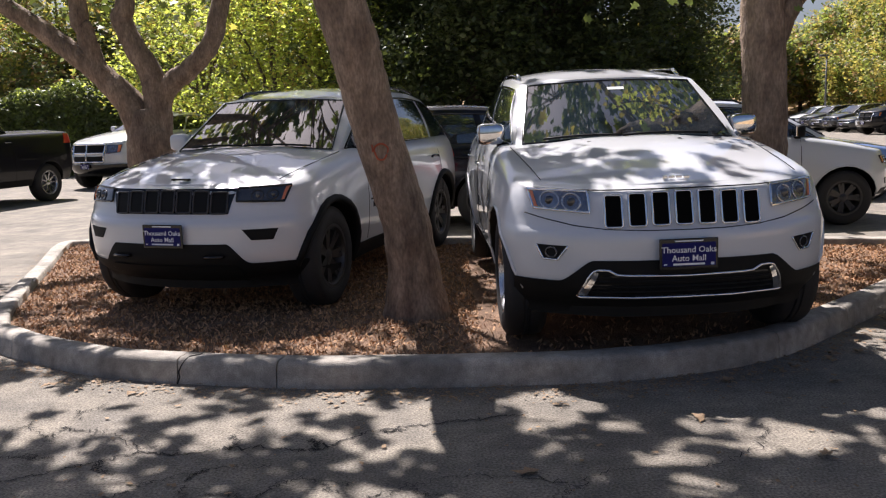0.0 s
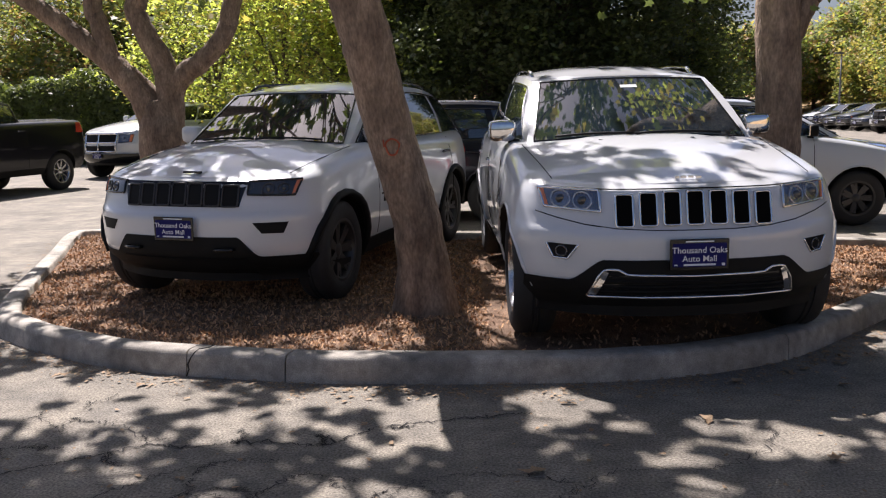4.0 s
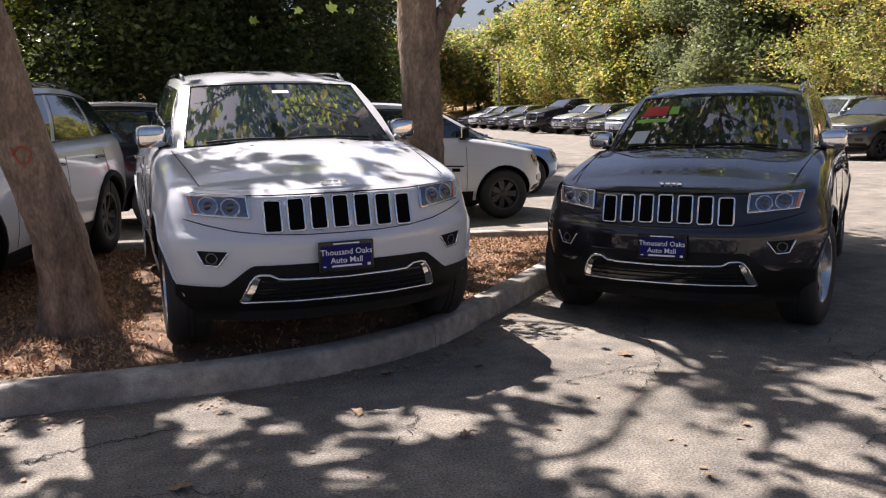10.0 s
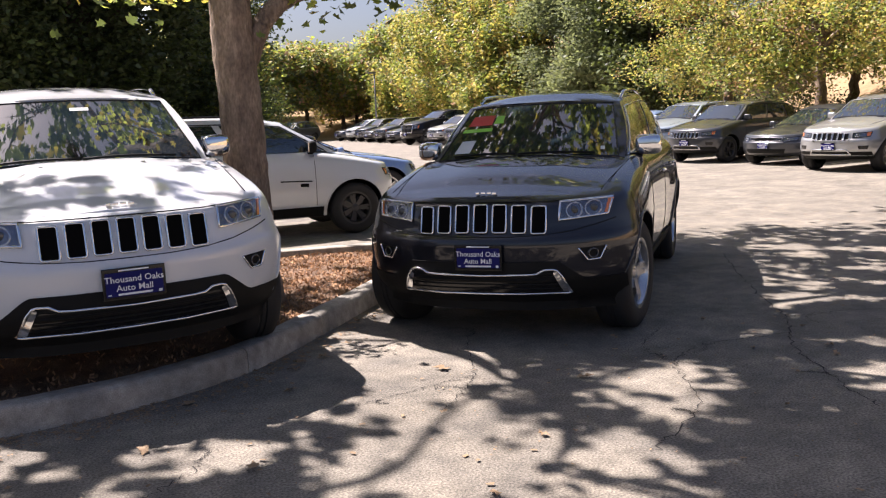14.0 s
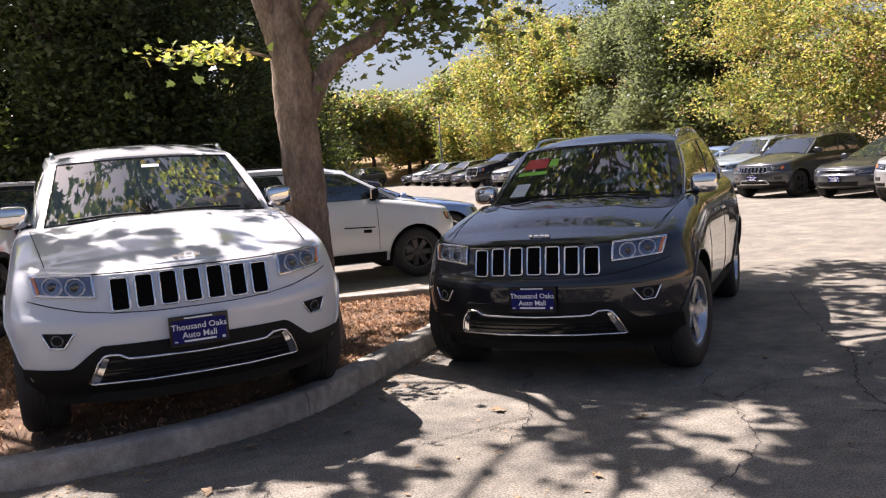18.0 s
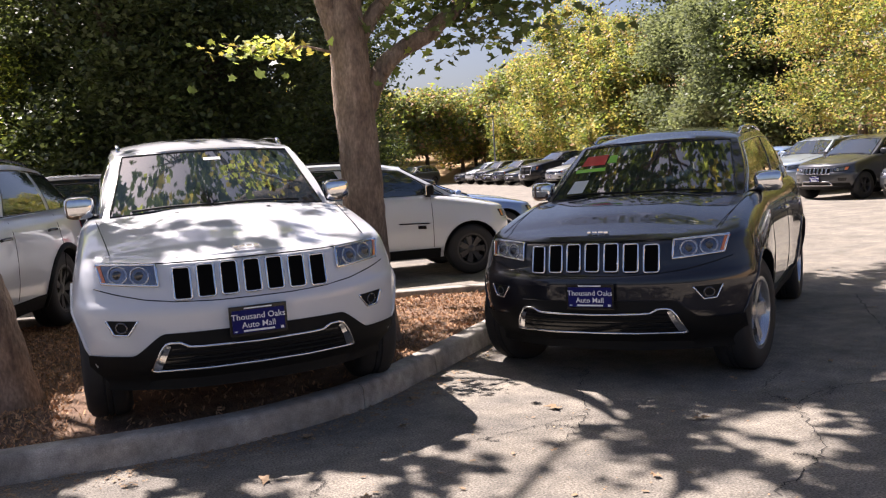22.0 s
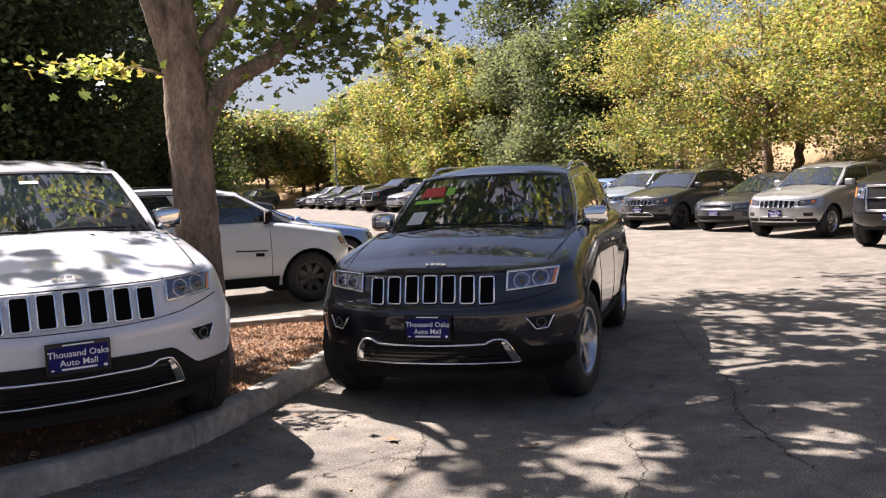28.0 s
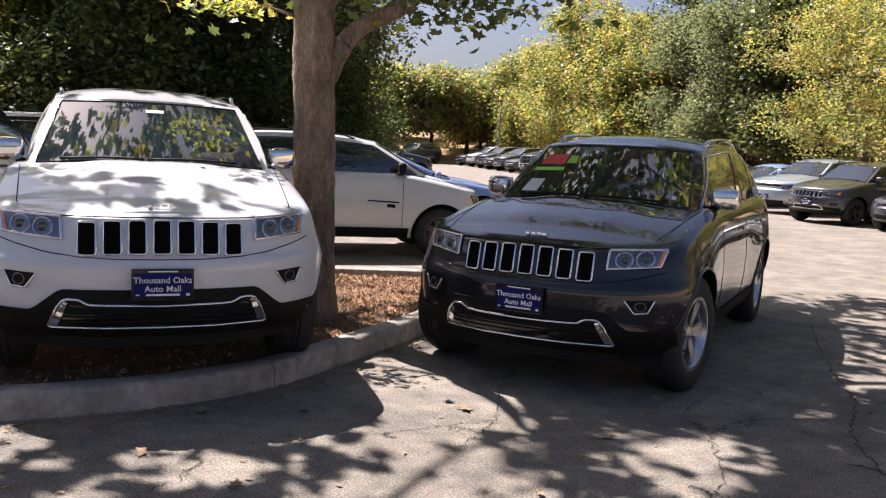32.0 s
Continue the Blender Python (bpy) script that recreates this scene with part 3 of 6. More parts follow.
def text_mesh(words, size, mat, name):
    cu = bpy.data.curves.new(name, "FONT")
    cu.body, cu.size, cu.align_x, cu.align_y, cu.extrude = words, size, "CENTER", "CENTER", 0.0008
    cu.offset = size * 0.007
    cu.resolution_u = 2
    tmp = new("text_blank", cu)
    me = bpy.data.meshes.new_from_object(tmp.evaluated_get(bpy.context.evaluated_depsgraph_get()))
    bpy.data.objects.remove(tmp)
    me.materials.clear()
    me.materials.append(mat)
    return me


TEXTS = {}


def dealer_plate(car, at, scale=1.0):
    """The blue dealer plate with its frame and two lines of words."""
    if not TEXTS:
        TEXTS["a"] = text_mesh("Thousand Oaks", 0.0465, PRINT, "lettering")
        TEXTS["b"] = text_mesh("Auto Mall", 0.0465, PRINT, "lettering")
        bm = bmesh.new()
        box(bm, -0.158, 0.158, -0.010, 0.0, -0.083, 0.083, 0.004)
        me = bpy.data.meshes.new("licence_plate")
        bm.to_mesh(me)
        bm.free()
        me.materials.append(GLOSS_BLACK)
        TEXTS["frame"] = me
        bm = bmesh.new()
        box(bm, -0.143, 0.143, -0.013, -0.008, -0.066, 0.060, 0.001)
        me = bpy.data.meshes.new("plate_panel")
        bm.to_mesh(me)
        bm.free()
        me.materials.append(NAVY)
        TEXTS["panel"] = me
        TEXTS["bars"] = []
        for x0, x1, y0, z0, z1 in ((-0.075, 0.075, -0.0125, 0.066, 0.073), (-0.085, 0.085, -0.0155, -0.060, -0.050), (-0.135, -0.118, -0.0155, -0.058, -0.052), (0.118, 0.135, -0.0155, -0.062, -0.048)):
            bm = bmesh.new()
            box(bm, x0, x1, y0, y0 + 0.0035, z0, z1)
            me = bpy.data.meshes.new("print_bar")
            bm.to_mesh(me)
            bm.free()
            me.materials.append(PRINT)
            TEXTS["bars"].append(me)
    pl = part("licence_plate", TEXTS["frame"], None, car, "dark blue dealer plate with white lettering in a black frame")
    pl.matrix_basis = Matrix.Translation(at) @ Matrix.Scale(scale, 4)
    part("plate_panel", TEXTS["panel"], None, pl)
    for me in TEXTS["bars"]:
        part("print_bar", me, None, pl)
    for key, z in (("a", 0.022), ("b", -0.024)):
        t = part("lettering", TEXTS[key], None, pl)
        t.matrix_basis = pose(0, -0.0135, z, 90, 0, 0)
    return pl


def bilinear(a, b, c, d, u, v):
    return [(a[k] * (1 - u) + b[k] * u) * (1 - v) + (d[k] * (1 - u) + c[k] * u) * v for k in range(3)]


class Cabin:
    """The greenhouse above the belt: four curved faces and a crowned roof."""

    def __init__(self, c):
        self.c = c

    def windshield(self, u, v, off=0.0):
        c = self.c
        fb, ft = c["fb"], c["ft"]
        p = bilinear((-fb[0], *fb[1:]), fb, ft, (-ft[0], *ft[1:]), u, v)
        k = 1 - (2 * u - 1) ** 2
        n = Vector((0, -(ft[2] - fb[2]), (ft[1] - fb[1]))).normalized()
        return Vector((p[0], p[1] - c["bulge"] * k, p[2] + 0.02 * k)) + n * off

    def back(self, u, v, off=0.0):
        c = self.c
        rb, rt = c["rb"], c["rt"]
        p = bilinear(rb, (-rb[0], *rb[1:]), (-rt[0], *rt[1:]), rt, u, v)
        k = 1 - (2 * u - 1) ** 2
        n = Vector((0, rt[2] - rb[2], rb[1] - rt[1])).normalized()
        return Vector((p[0], p[1] + c["bulge"] * 0.6 * k, p[2])) + n * off

    def flank(self, u, v, off=0.0, sgn=1):
        c = self.c
        p = bilinear(c["fb"], c["rb"], c["rt"], c["ft"], u, v)
        k = 1 - (2 * u - 1) ** 2
        x = p[0] + 0.055 * k * (1 - 0.3 * v) + 0.03 * math.sin(math.pi * v)
        z = p[2] + 0.075 * k * v * c.get("arc", 1.0)
        return Vector((sgn * (x + off), p[1], z))

    def mesh(self, mat):
        verts, faces = [], []
        N, M, V = 12, 20, 7
        for j in range(V + 1):
            v = j / V
            row = [self.windshield(i / N, v) for i in range(N)] + [self.flank(i / M, v) for i in range(M)]
            row += [self.back(i / N, v) for i in range(N)] + [self.flank(1 - i / M, v, 0, -1) for i in range(M)]
            verts += row
        R = 2 * N + 2 * M
        for j in range(V):
            for i in range(R):
                k = (i + 1) % R
                faces.append((j * R + i, j * R + k, (j + 1) * R + k, (j + 1) * R + i))
        # roof, pulled in and crowned
        top = V * R
        K = 10
        rows = []
        for i in range(M + 1):
            right = verts[top + N + i]
            left = verts[top + (2 * N + 2 * M - i) % R] if i else verts[top]
            row = [top + N + i]
            y = right.y
            for k in range(1, K):
                f = k / K
                e = 1 - abs(2 * f - 1) ** 2.6
                g = min(1.0, 6 * i / M + 0.28, 6 * (M - i) / M + 0.28)
                x = right.x + (left.x - right.x) * f
                yy = y
                if i == 0:
                    yy = verts[top + N - int(round(N * f))].y if k not in (0, K) else y
                if i == M:
                    yy = verts[top + N + M + min(N - 1, int(round(N * f)))].y
                verts.append(Vector((x, yy, right.z + (left.z - right.z) * f + self.c["crown"] * 0.75 * e * (0.25 + 0.75 * g) + 0.0)))
                row.append(len(verts) - 1)
            row.append(top + (2 * N + 2 * M - i) % R if i else top)
            rows.append(row)
        for a, b in zip(rows, rows[1:]):
            for k in range(K):
                faces.append((a[k], b[k], b[k + 1], a[k + 1]))
        # joints between the roof's ends and the screens
        for i in range(N):
            a = rows[0][K - int(round(i * K / N))]
            b = rows[0][K - int(round((i + 1) * K / N))]
            q = [top + i, top + i + 1, b, a]
            q = list(dict.fromkeys(q))
            if len(q) > 2:
                faces.append(tuple(q))
            a = rows[-1][int(round(i * K / N))]
            b = rows[-1][int(round((i + 1) * K / N))]
            q = list(dict.fromkeys([top + N + M + i, (top + N + M + i + 1), b, a]))
            if len(q) > 2:
                faces.append(tuple(q))
        me = mesh_of("cabin", verts, faces, mat)
        me.set_sharp_from_angle(angle=radians(42))
        return me


def mirror_cap(sgn, spec):
    x, y, z = spec["mirror"]
    bm = bmesh.new()
    bmesh.ops.create_icosphere(bm, subdivisions=3, radius=1.0)
    for v in bm.verts:
        c = v.co
        f = [math.copysign(abs(c[k]) ** 0.55, c[k]) for k in range(3)]
        v.co = (sgn * (x + 0.105) + f[0] * 0.100, y + f[1] * 0.060 + 0.012 * sgn * f[0], z + 0.03 + f[2] * 0.078)
    for f in bm.faces:
        f.smooth = True
    return bm


def car(name, m, spec, body_mat, label, category="car", front="generic", rim_mat=None, spokes=5, grp="", trim_mat=None, mirror_mat=None, flare=None, hero=False, plate=True, sticker=False, sale=False, steer=0.0, badge=False):
    """A vehicle with body, cabin, glass, wheels, lamps, grille, mirrors and trim as parts."""
    rim_mat = rim_mat or ALLOY
    trim_mat = trim_mat or CHROME
    root = thing(name, m, label, category, grp)
    sh = Shape(spec)
    cb = Cabin(spec["cabin"])
    part("body", cut_arches(sh.mesh(body_mat), spec, PLASTIC), None, root)
    part("cabin", cb.mesh(body_mat), None, root)
    # glass
    part("windshield", surface_patch(cb.windshield, ((0.035, 0.03), (0.965, 0.03), (0.955, 0.955), (0.045, 0.955)), 12, 6, 0.006, 0.012, GLASS, "windshield"), None, root)
    part("windshield_trim", trim(cb.windshield, lerp_path([(0.03, 0.02), (0.97, 0.02), (0.96, 0.965), (0.04, 0.965)], 10), 0.004, 0.009, GLOSS_BLACK, "windshield_trim"), None, root)
    part("rear_window", surface_patch(cb.back, ((0.08, 0.10), (0.92, 0.10), (0.90, 0.90), (0.10, 0.90)), 8, 4, 0.006, 0.012, GLASS, "rear_window"), None, root)
    for sgn in (1, -1):
        fl = lambda u, v, o, s=sgn: cb.flank(u, v, o, s)
        for a, b in spec["windows"]:
            part("side_window", surface_patch(fl, ((a, 0.05), (b, 0.05), (b, 0.86), (a + 0.01, 0.86)), 8, 4, 0.006, 0.012, GLASS, "side_window"), None, root)
        a, b = spec["windows"][0][0] - 0.012, spec["windows"][-1][1] + 0.012
        part("window_trim", trim(fl, lerp_path([(a, 0.03), (b, 0.03), (b - 0.005, 0.885), (a + 0.012, 0.885)], 14), 0.004, 0.008, trim_mat if hero else GLOSS_BLACK, "window_trim"), None, root)
        sd = lambda y, z, o, s=sgn: sh.side(y, z, o, s)
        for y in spec["doors"]:
            part("door_seam", trim(sd, [(y, 0.42 + (sh.zt(y) - 0.46) * k / 8) for k in range(9)], -0.001, 0.004, PLASTIC, "door_seam", closed=False, sides=5), None, root)
        for y in spec["handles"]:
            z = sh.zt(y) - 0.18
            part("door_handle", trim(sd, [(y - 0.10, z), (y - 0.085, z + 0.004), (y, z + 0.006), (y + 0.085, z + 0.004), (y + 0.10, z)], 0.022, 0.014, body_mat if not hero else trim_mat, "door_handle", closed=False), None, root)
        y0, y1 = spec["axles"][0] + spec["arch"] + 0.04, spec["axles"][1] - spec["arch"] - 0.04
        zs = sh.zb(0) + 0.06
        part("sill", surface_patch(sd, ((y0, zs - 0.06), (y1, zs - 0.06), (y1, zs + 0.07), (y0, zs + 0.07)), 10, 3, 0.012, 0.03, PLASTIC, "sill"), None, root)
        mp = part("mirror", mirror_cap(sgn, spec), mirror_mat or body_mat, root)
        bm = bmesh.new()
        x, y, z = spec["mirror"]
        box(bm, min(sgn * (x - 0.09), sgn * (x + 0.06)), max(sgn * (x - 0.09), sgn * (x + 0.06)), y - 0.03, y + 0.05, z - 0.075, z - 0.03, 0.012)
        part("mirror_arm", bm, PLASTIC, mp)
        bm = bmesh.new()
        box(bm, min(sgn * (x + 0.02), sgn * (x + 0.19)), max(sgn * (x + 0.02), sgn * (x + 0.19)), y + 0.06, y + 0.075, z - 0.035, z + 0.095, 0.006)
        part("mirror_glass", bm, CHROME, mp)
        if spec["rails"]:
            pts = []
            for k in range(13):
                u = 0.12 + 0.78 * k / 12
                p = cb.flank(u, 1.0, 0.0, sgn)
                pts.append((p.x - sgn * 0.04, p.y, p.z + (0.045 if 0 < k < 12 else 0.01)))
            v, f = tube_data(pts, 0.014, 8)
            part("roof_rail", mesh_of("roof_rail", v, f, trim_mat), None, root)
        for ai, y in enumerate(spec["axles"]):
            tyre, rim, disc, back = wheel_meshes(spec["wheel"], rim_mat, spokes)
            w = part("wheel", tyre, None, root)
            w.matrix_basis = pose(sgn * spec["track"], y, spec["wheel"], 0, 0, (0 if sgn > 0 else 180) + (0 if ai else steer))
            part("rim", rim, None, w)
            part("brake_disc", disc, None, w)
            part("rim_backing", back, None, w)
            R = spec["arch"] + (0.012 if flare else 0.006)
            pts = []
            for k in range(15):
                a = radians(-14 + 208 * k / 14)
                yy, zz = y + R * math.cos(a), spec["wheel"] + R * math.sin(a) * 0.98
                if zz > sh.zb(yy) - 0.01:
                    pts.append((yy, zz))
            part("arch_trim", trim(sd, pts, 0.002, 0.030 if flare else 0.009, flare or body_mat, "arch_trim", closed=False, sides=8), None, root)
        if badge:
            yb = spec["doors"][0] + 0.05
            part("door_badge", surface_patch(sd, ((yb, 0.735), (yb + 0.42, 0.75), (yb + 0.42, 0.765), (yb, 0.75)), 6, 1, 0.005, 0.006, GLOSS_BLACK, "door_badge"), None, root)
            part("door_badge", surface_patch(sd, ((yb + 0.05, 0.67), (yb + 0.16, 0.675), (yb + 0.16, 0.72), (yb + 0.05, 0.715)), 3, 1, 0.005, 0.006, GLOSS_BLACK, "door_badge"), None, root)
    # front
    if front == "limited":
        front_limited(root, sh, body_mat, trim_mat)
    elif front == "anniversary":
        front_anniversary(root, sh, body_mat)
    elif front == "pickup":
        front_pickup(root, sh, body_mat)
    elif front == "sedan":
        front_sedan(root, sh, body_mat)
    else:
        front_cherokee(root, sh, body_mat)
    if plate:
        z = {"limited": 0.615, "anniversary": 0.635, "pickup": 0.62, "sedan": 0.5}.get(front, 0.56)
        p = sh.front(0, z, 0.078 if front == "pickup" else 0.028)
        dealer_plate(root, p)
        bm = bmesh.new()
        box(bm, -0.12, 0.12, p.y + 0.0, p.y + 0.06, z - 0.06, z + 0.06, 0.006)
        part("plate_mount", bm, PLASTIC, root)
    # tail lamps
    for sgn in (1, -1):
        sd = lambda y, z, o, s=sgn: sh.side(y, z, o, s)
        y = sh.y1 - 0.34
        zt = sh.zt(y)
        part("tail_lamp", surface_patch(sd, ((y, zt - 0.25), (y + 0.3, zt - 0.25), (y + 0.3, zt - 0.03), (y + 0.08, zt - 0.03)), 6, 3, 0.008, 0.02, RED_LENS, "tail_lamp"), None, root)
    # wipers
    for u0, u1 in ((0.12, 0.46), (0.47, 0.86)):
        v, f = tube_data([cb.windshield(u0 + (u1 - u0) * k / 6, 0.045 + 0.02 * math.sin(k / 6 * 3.0), 0.02) for k in range(7)], 0.009, 6)
        part("wiper", mesh_of("wiper", v, f, PLASTIC), None, root)
    if sticker:
        part("window_sticker", surface_patch(cb.windshield, ((0.47, 0.80), (0.56, 0.80), (0.56, 0.845), (0.47, 0.845)), 3, 1, 0.0085, 0.002, PAPER, "window_sticker"), None, root, "white paper sticker")
    if sale:
        for nm, q, mt in (("sale_sign", ((0.085, 0.62), (0.24, 0.62), (0.235, 0.80), (0.09, 0.80)), RED_PRINT), ("lime_stripe", ((0.07, 0.50), (0.26, 0.50), (0.255, 0.56), (0.07, 0.56)), LIME_PRINT),
                          ("price_sheet", ((0.10, 0.12), (0.19, 0.12), (0.19, 0.34), (0.105, 0.34)), PAPER), ("round_sticker", ((0.885, 0.13), (0.905, 0.13), (0.905, 0.18), (0.885, 0.18)), PAPER),
                          ("sale_sign", ((0.25, 0.64), (0.31, 0.64), (0.30, 0.78), (0.25, 0.78)), LIME_PRINT)):
            part(nm, surface_patch(cb.windshield, q, 4, 2, 0.0085, 0.002, mt, nm), None, root)
    return root


def grille_slots(root, sh, x_half, z0, z1, count, ring, inner, wide=0.36):
    """Upright slots: a bright rim round each dark opening."""
    w = 2 * x_half / count
    for k in range(count):
        cx = -x_half + w * (k + 0.5)
        hw = w * wide
        drop = 0.012 * (abs(cx) / x_half) ** 2
        za, zb = z0 - drop, z1 - drop * 1.6
        s = part("grille_slot", surface_patch(sh.front, ((cx - hw, za), (cx + hw, za), (cx + hw, zb), (cx - hw, zb)), 2, 3, 0.006, 0.03, inner, "grille_slot"), None, root)
        part("slot_rim", trim(sh.front, quad_round(cx - hw, za, cx + hw, zb, 0.014), 0.010, 0.0065, ring, "slot_rim"), None, s)


def lamp_pair(root, sh, quad, lens, bezel, rounds, amber, depth=0.03, bezel_r=0.008):
    for sgn in (1, -1):
        q = [(sgn * x, z) for x, z in quad]
        h = part("headlight", surface_patch(sh.front, q, 8, 4, 0.008, depth, lens, "headlight"), None, root)
        part("headlight_bezel", trim(sh.front, lerp_path(q, 6), 0.009, bezel_r, bezel, "headlight_bezel"), None, h)
        for x, z, r in rounds:
            pts = [(sgn * x + r * math.cos(2 * math.pi * k / 18), z + r * math.sin(2 * math.pi * k / 18)) for k in range(18)]
            part("lamp_ring", trim(sh.front, pts, 0.010, 0.0048, ALLOY if lens is LENS else DARK_ALLOY, "lamp_ring"), None, h)
            c = sh.front(sgn * x, z, 0.012)
            bm = bmesh.new()
            bmesh.ops.create_uvsphere(bm, u_segments=16, v_segments=8, radius=r * 0.55)
            for v in bm.verts:
                v.co = (c.x + v.co.x, c.y + v.co.y * 0.35, c.z + v.co.z)
            for f in bm.faces:
                f.smooth = True
            part("projector", bm, LENS_DARK, h)
        if amber:
            q2 = [(sgn * x, z) for x, z in amber]
            part("side_marker", surface_patch(sh.front, q2, 3, 3, 0.012, 0.02, AMBER, "side_marker"), None, h)


def hood_lines(root, sh, y0, y1, w0, w1):
    for sgn in (1, -1):
        pts = [(sgn * (w0 + (w1 - w0) * k / 10), y0 + (y1 - y0) * k / 10) for k in range(11)]
        part("hood_seam", trim(lambda x, y, o: sh.hood(x, y, o), pts, -0.001, 0.003, PLASTIC, "hood_seam", closed=False, sides=5), None, root)


def lower_valance(root, sh, peak, low, x_in, x_out, reach, label):
    """Black lower bumper: high in the middle, dropping in a slope to low ends."""
    xs = [(-reach + 2 * reach * k / 72) for k in range(73)]

    def edge(x):
        t = min(1.0, max(0.0, (abs(x) - x_in) / (x_out - x_in)))
        return low + (peak - low) * (1 - (0.75 * t + 0.25 * t * t * (3 - 2 * t)))

    verts, faces = [], []
    for x in xs:
        for j in range(8):
            f = min(1.0, j / 6)
            z = 0.235 + (edge(x) - 0.235) * f
            verts.append(sh.front(x, z, -0.012 if j == 7 else 0.009))
    for i in range(len(xs) - 1):
        for j in range(7):
            faces.append((i * 8 + j, (i + 1) * 8 + j, (i + 1) * 8 + j + 1, i * 8 + j + 1))
    me = mesh_of("lower_valance", verts, faces, PLASTIC)
    me.set_sharp_from_angle(angle=radians(45))
    part("lower_valance", me, None, root, label)


def bumper_seam(root, sh):
    pts = [(-0.83, 0.832), (-0.72, 0.80), (-0.58, 0.768), (-0.42, 0.747), (-0.2, 0.738), (0, 0.737)]
    pts = pts + [(-x, z) for x, z in pts[-2::-1]]
    part("bumper_seam", trim(sh.front, lerp_path(pts, 4, False), -0.0015, 0.0035, PLASTIC, "bumper_seam", closed=False, sides=5), None, root)


def washer_nozzles(root, sh):
    for x in (-0.30, 0.30):
        p = sh.hood(x, -1.16)
        bm = bmesh.new()
        box(bm, x - 0.013, x + 0.013, p.y - 0.010, p.y + 0.012, p.z - 0.004, p.z + 0.012, 0.004)
        part("washer_nozzle", bm, PLASTIC, root)


def emblem_bars(root, sh, y, mat):
    """The badge on the hood's nose, as plain bars."""
    bm = bmesh.new()
    for x0, x1, d0, d1 in ((-0.072, -0.047, 0.0, 0.034), (-0.038, -0.006, 0.006, 0.028), (0.002, 0.034, 0.006, 0.028), (0.041, 0.072, -0.006, 0.028)):
        a, b = sh.hood(x0, y + d0, 0), sh.hood(x1, y + d1, 0)
        box(bm, x0, x1, a.y, b.y, a.z - 0.004, b.z + 0.007, 0.003)
    part("emblem", bm, mat, root)


def front_limited(root, sh, body_mat, trim_mat):
    grille_slots(root, sh, 0.436, 0.767, 0.943, 7, trim_mat, GRILLE_VOID)
    lamp_pair(root, sh, ((0.496, 0.838), (0.778, 0.862), (0.80, 0.963), (0.50, 0.952)), LENS, trim_mat, ((0.585, 0.896, 0.046), (0.695, 0.905, 0.047)), ((0.758, 0.864), (0.785, 0.868), (0.805, 0.958), (0.778, 0.955)))
    # fog lamps
    for sgn in (1, -1):
        q = [(sgn * x, z) for x, z in ((0.672, 0.58), (0.742, 0.584), (0.778, 0.664), (0.617, 0.658))]
        f = part("fog_lamp", surface_patch(sh.front, q, 4, 3, 0.004, 0.03, PLASTIC, "fog_lamp"), None, root)
        part("fog_rim", trim(sh.front, lerp_path(q[3:] + q[:3], 5, False), 0.005, 0.0065, trim_mat, "fog_rim", closed=False), None, f)
        pts = [(sgn * 0.703 + 0.028 * math.cos(k * math.pi / 8), 0.622 + 0.028 * math.sin(k * math.pi / 8)) for k in range(16)]
        part("fog_glass", trim(sh.front, pts, 0.005, 0.006, LENS_DARK, "fog_glass"), None, f)
    lower_valance(root, sh, 0.58, 0.462, 0.50, 0.655, 0.885, "black plastic lower bumper")
    # bright loop round the lower intake
    loop = [(-0.563, 0.372), (-0.54, 0.366), (0.54, 0.366), (0.563, 0.372), (0.515, 0.485), (0.487, 0.522), (0.462, 0.530), (0.41, 0.528), (0.365, 0.503), (0.30, 0.499), (0.0, 0.494), (-0.30, 0.499), (-0.365, 0.503), (-0.41, 0.528), (-0.462, 0.530), (-0.487, 0.522), (-0.515, 0.485)]
    part("bumper_trim", trim(sh.front, lerp_path(loop, 4), 0.016, 0.008, trim_mat, "bumper_trim"), None, root, "bright chrome loop round the lower intake")
    for sgn in (1, -1):
        q = [(sgn * x, z) for x, z in ((0.515, 0.378), (0.558, 0.378), (0.487, 0.518), (0.462, 0.512))]
        part("bumper_trim_end", surface_patch(sh.front, q if sgn > 0 else [q[1], q[0], q[3], q[2]], 2, 4, 0.016, 0.02, trim_mat, "bumper_trim_end"), None, root)
    part("lower_intake", surface_patch(sh.front, ((-0.52, 0.376), (0.52, 0.376), (0.455, 0.498), (-0.455, 0.498)), 14, 2, 0.011, 0.02, GLOSS_BLACK, "lower_intake"), None, root)
    for z in (0.405, 0.435, 0.465):
        part("intake_slat", trim(sh.front, lerp_path([(-0.5 + 0.4 * (z - 0.4), z), (0.5 - 0.4 * (z - 0.4), z)], 12, False), 0.011, 0.006, PLASTIC, "intake_slat", closed=False, sides=5), None, root)
    emblem_bars(root, sh, -2.09, trim_mat)
    bumper_seam(root, sh)
    washer_nozzles(root, sh)
    part("hood_edge", trim(sh.front, lerp_path([(-0.80, 0.966), (-0.5, 0.957), (-0.43, 0.955), (0.43, 0.955), (0.5, 0.957), (0.80, 0.966)], 8, False), -0.001, 0.0038, PLASTIC, "hood_edge", closed=False, sides=5), None, root)
    hood_lines(root, sh, -1.93, -1.02, 0.73, 0.80)


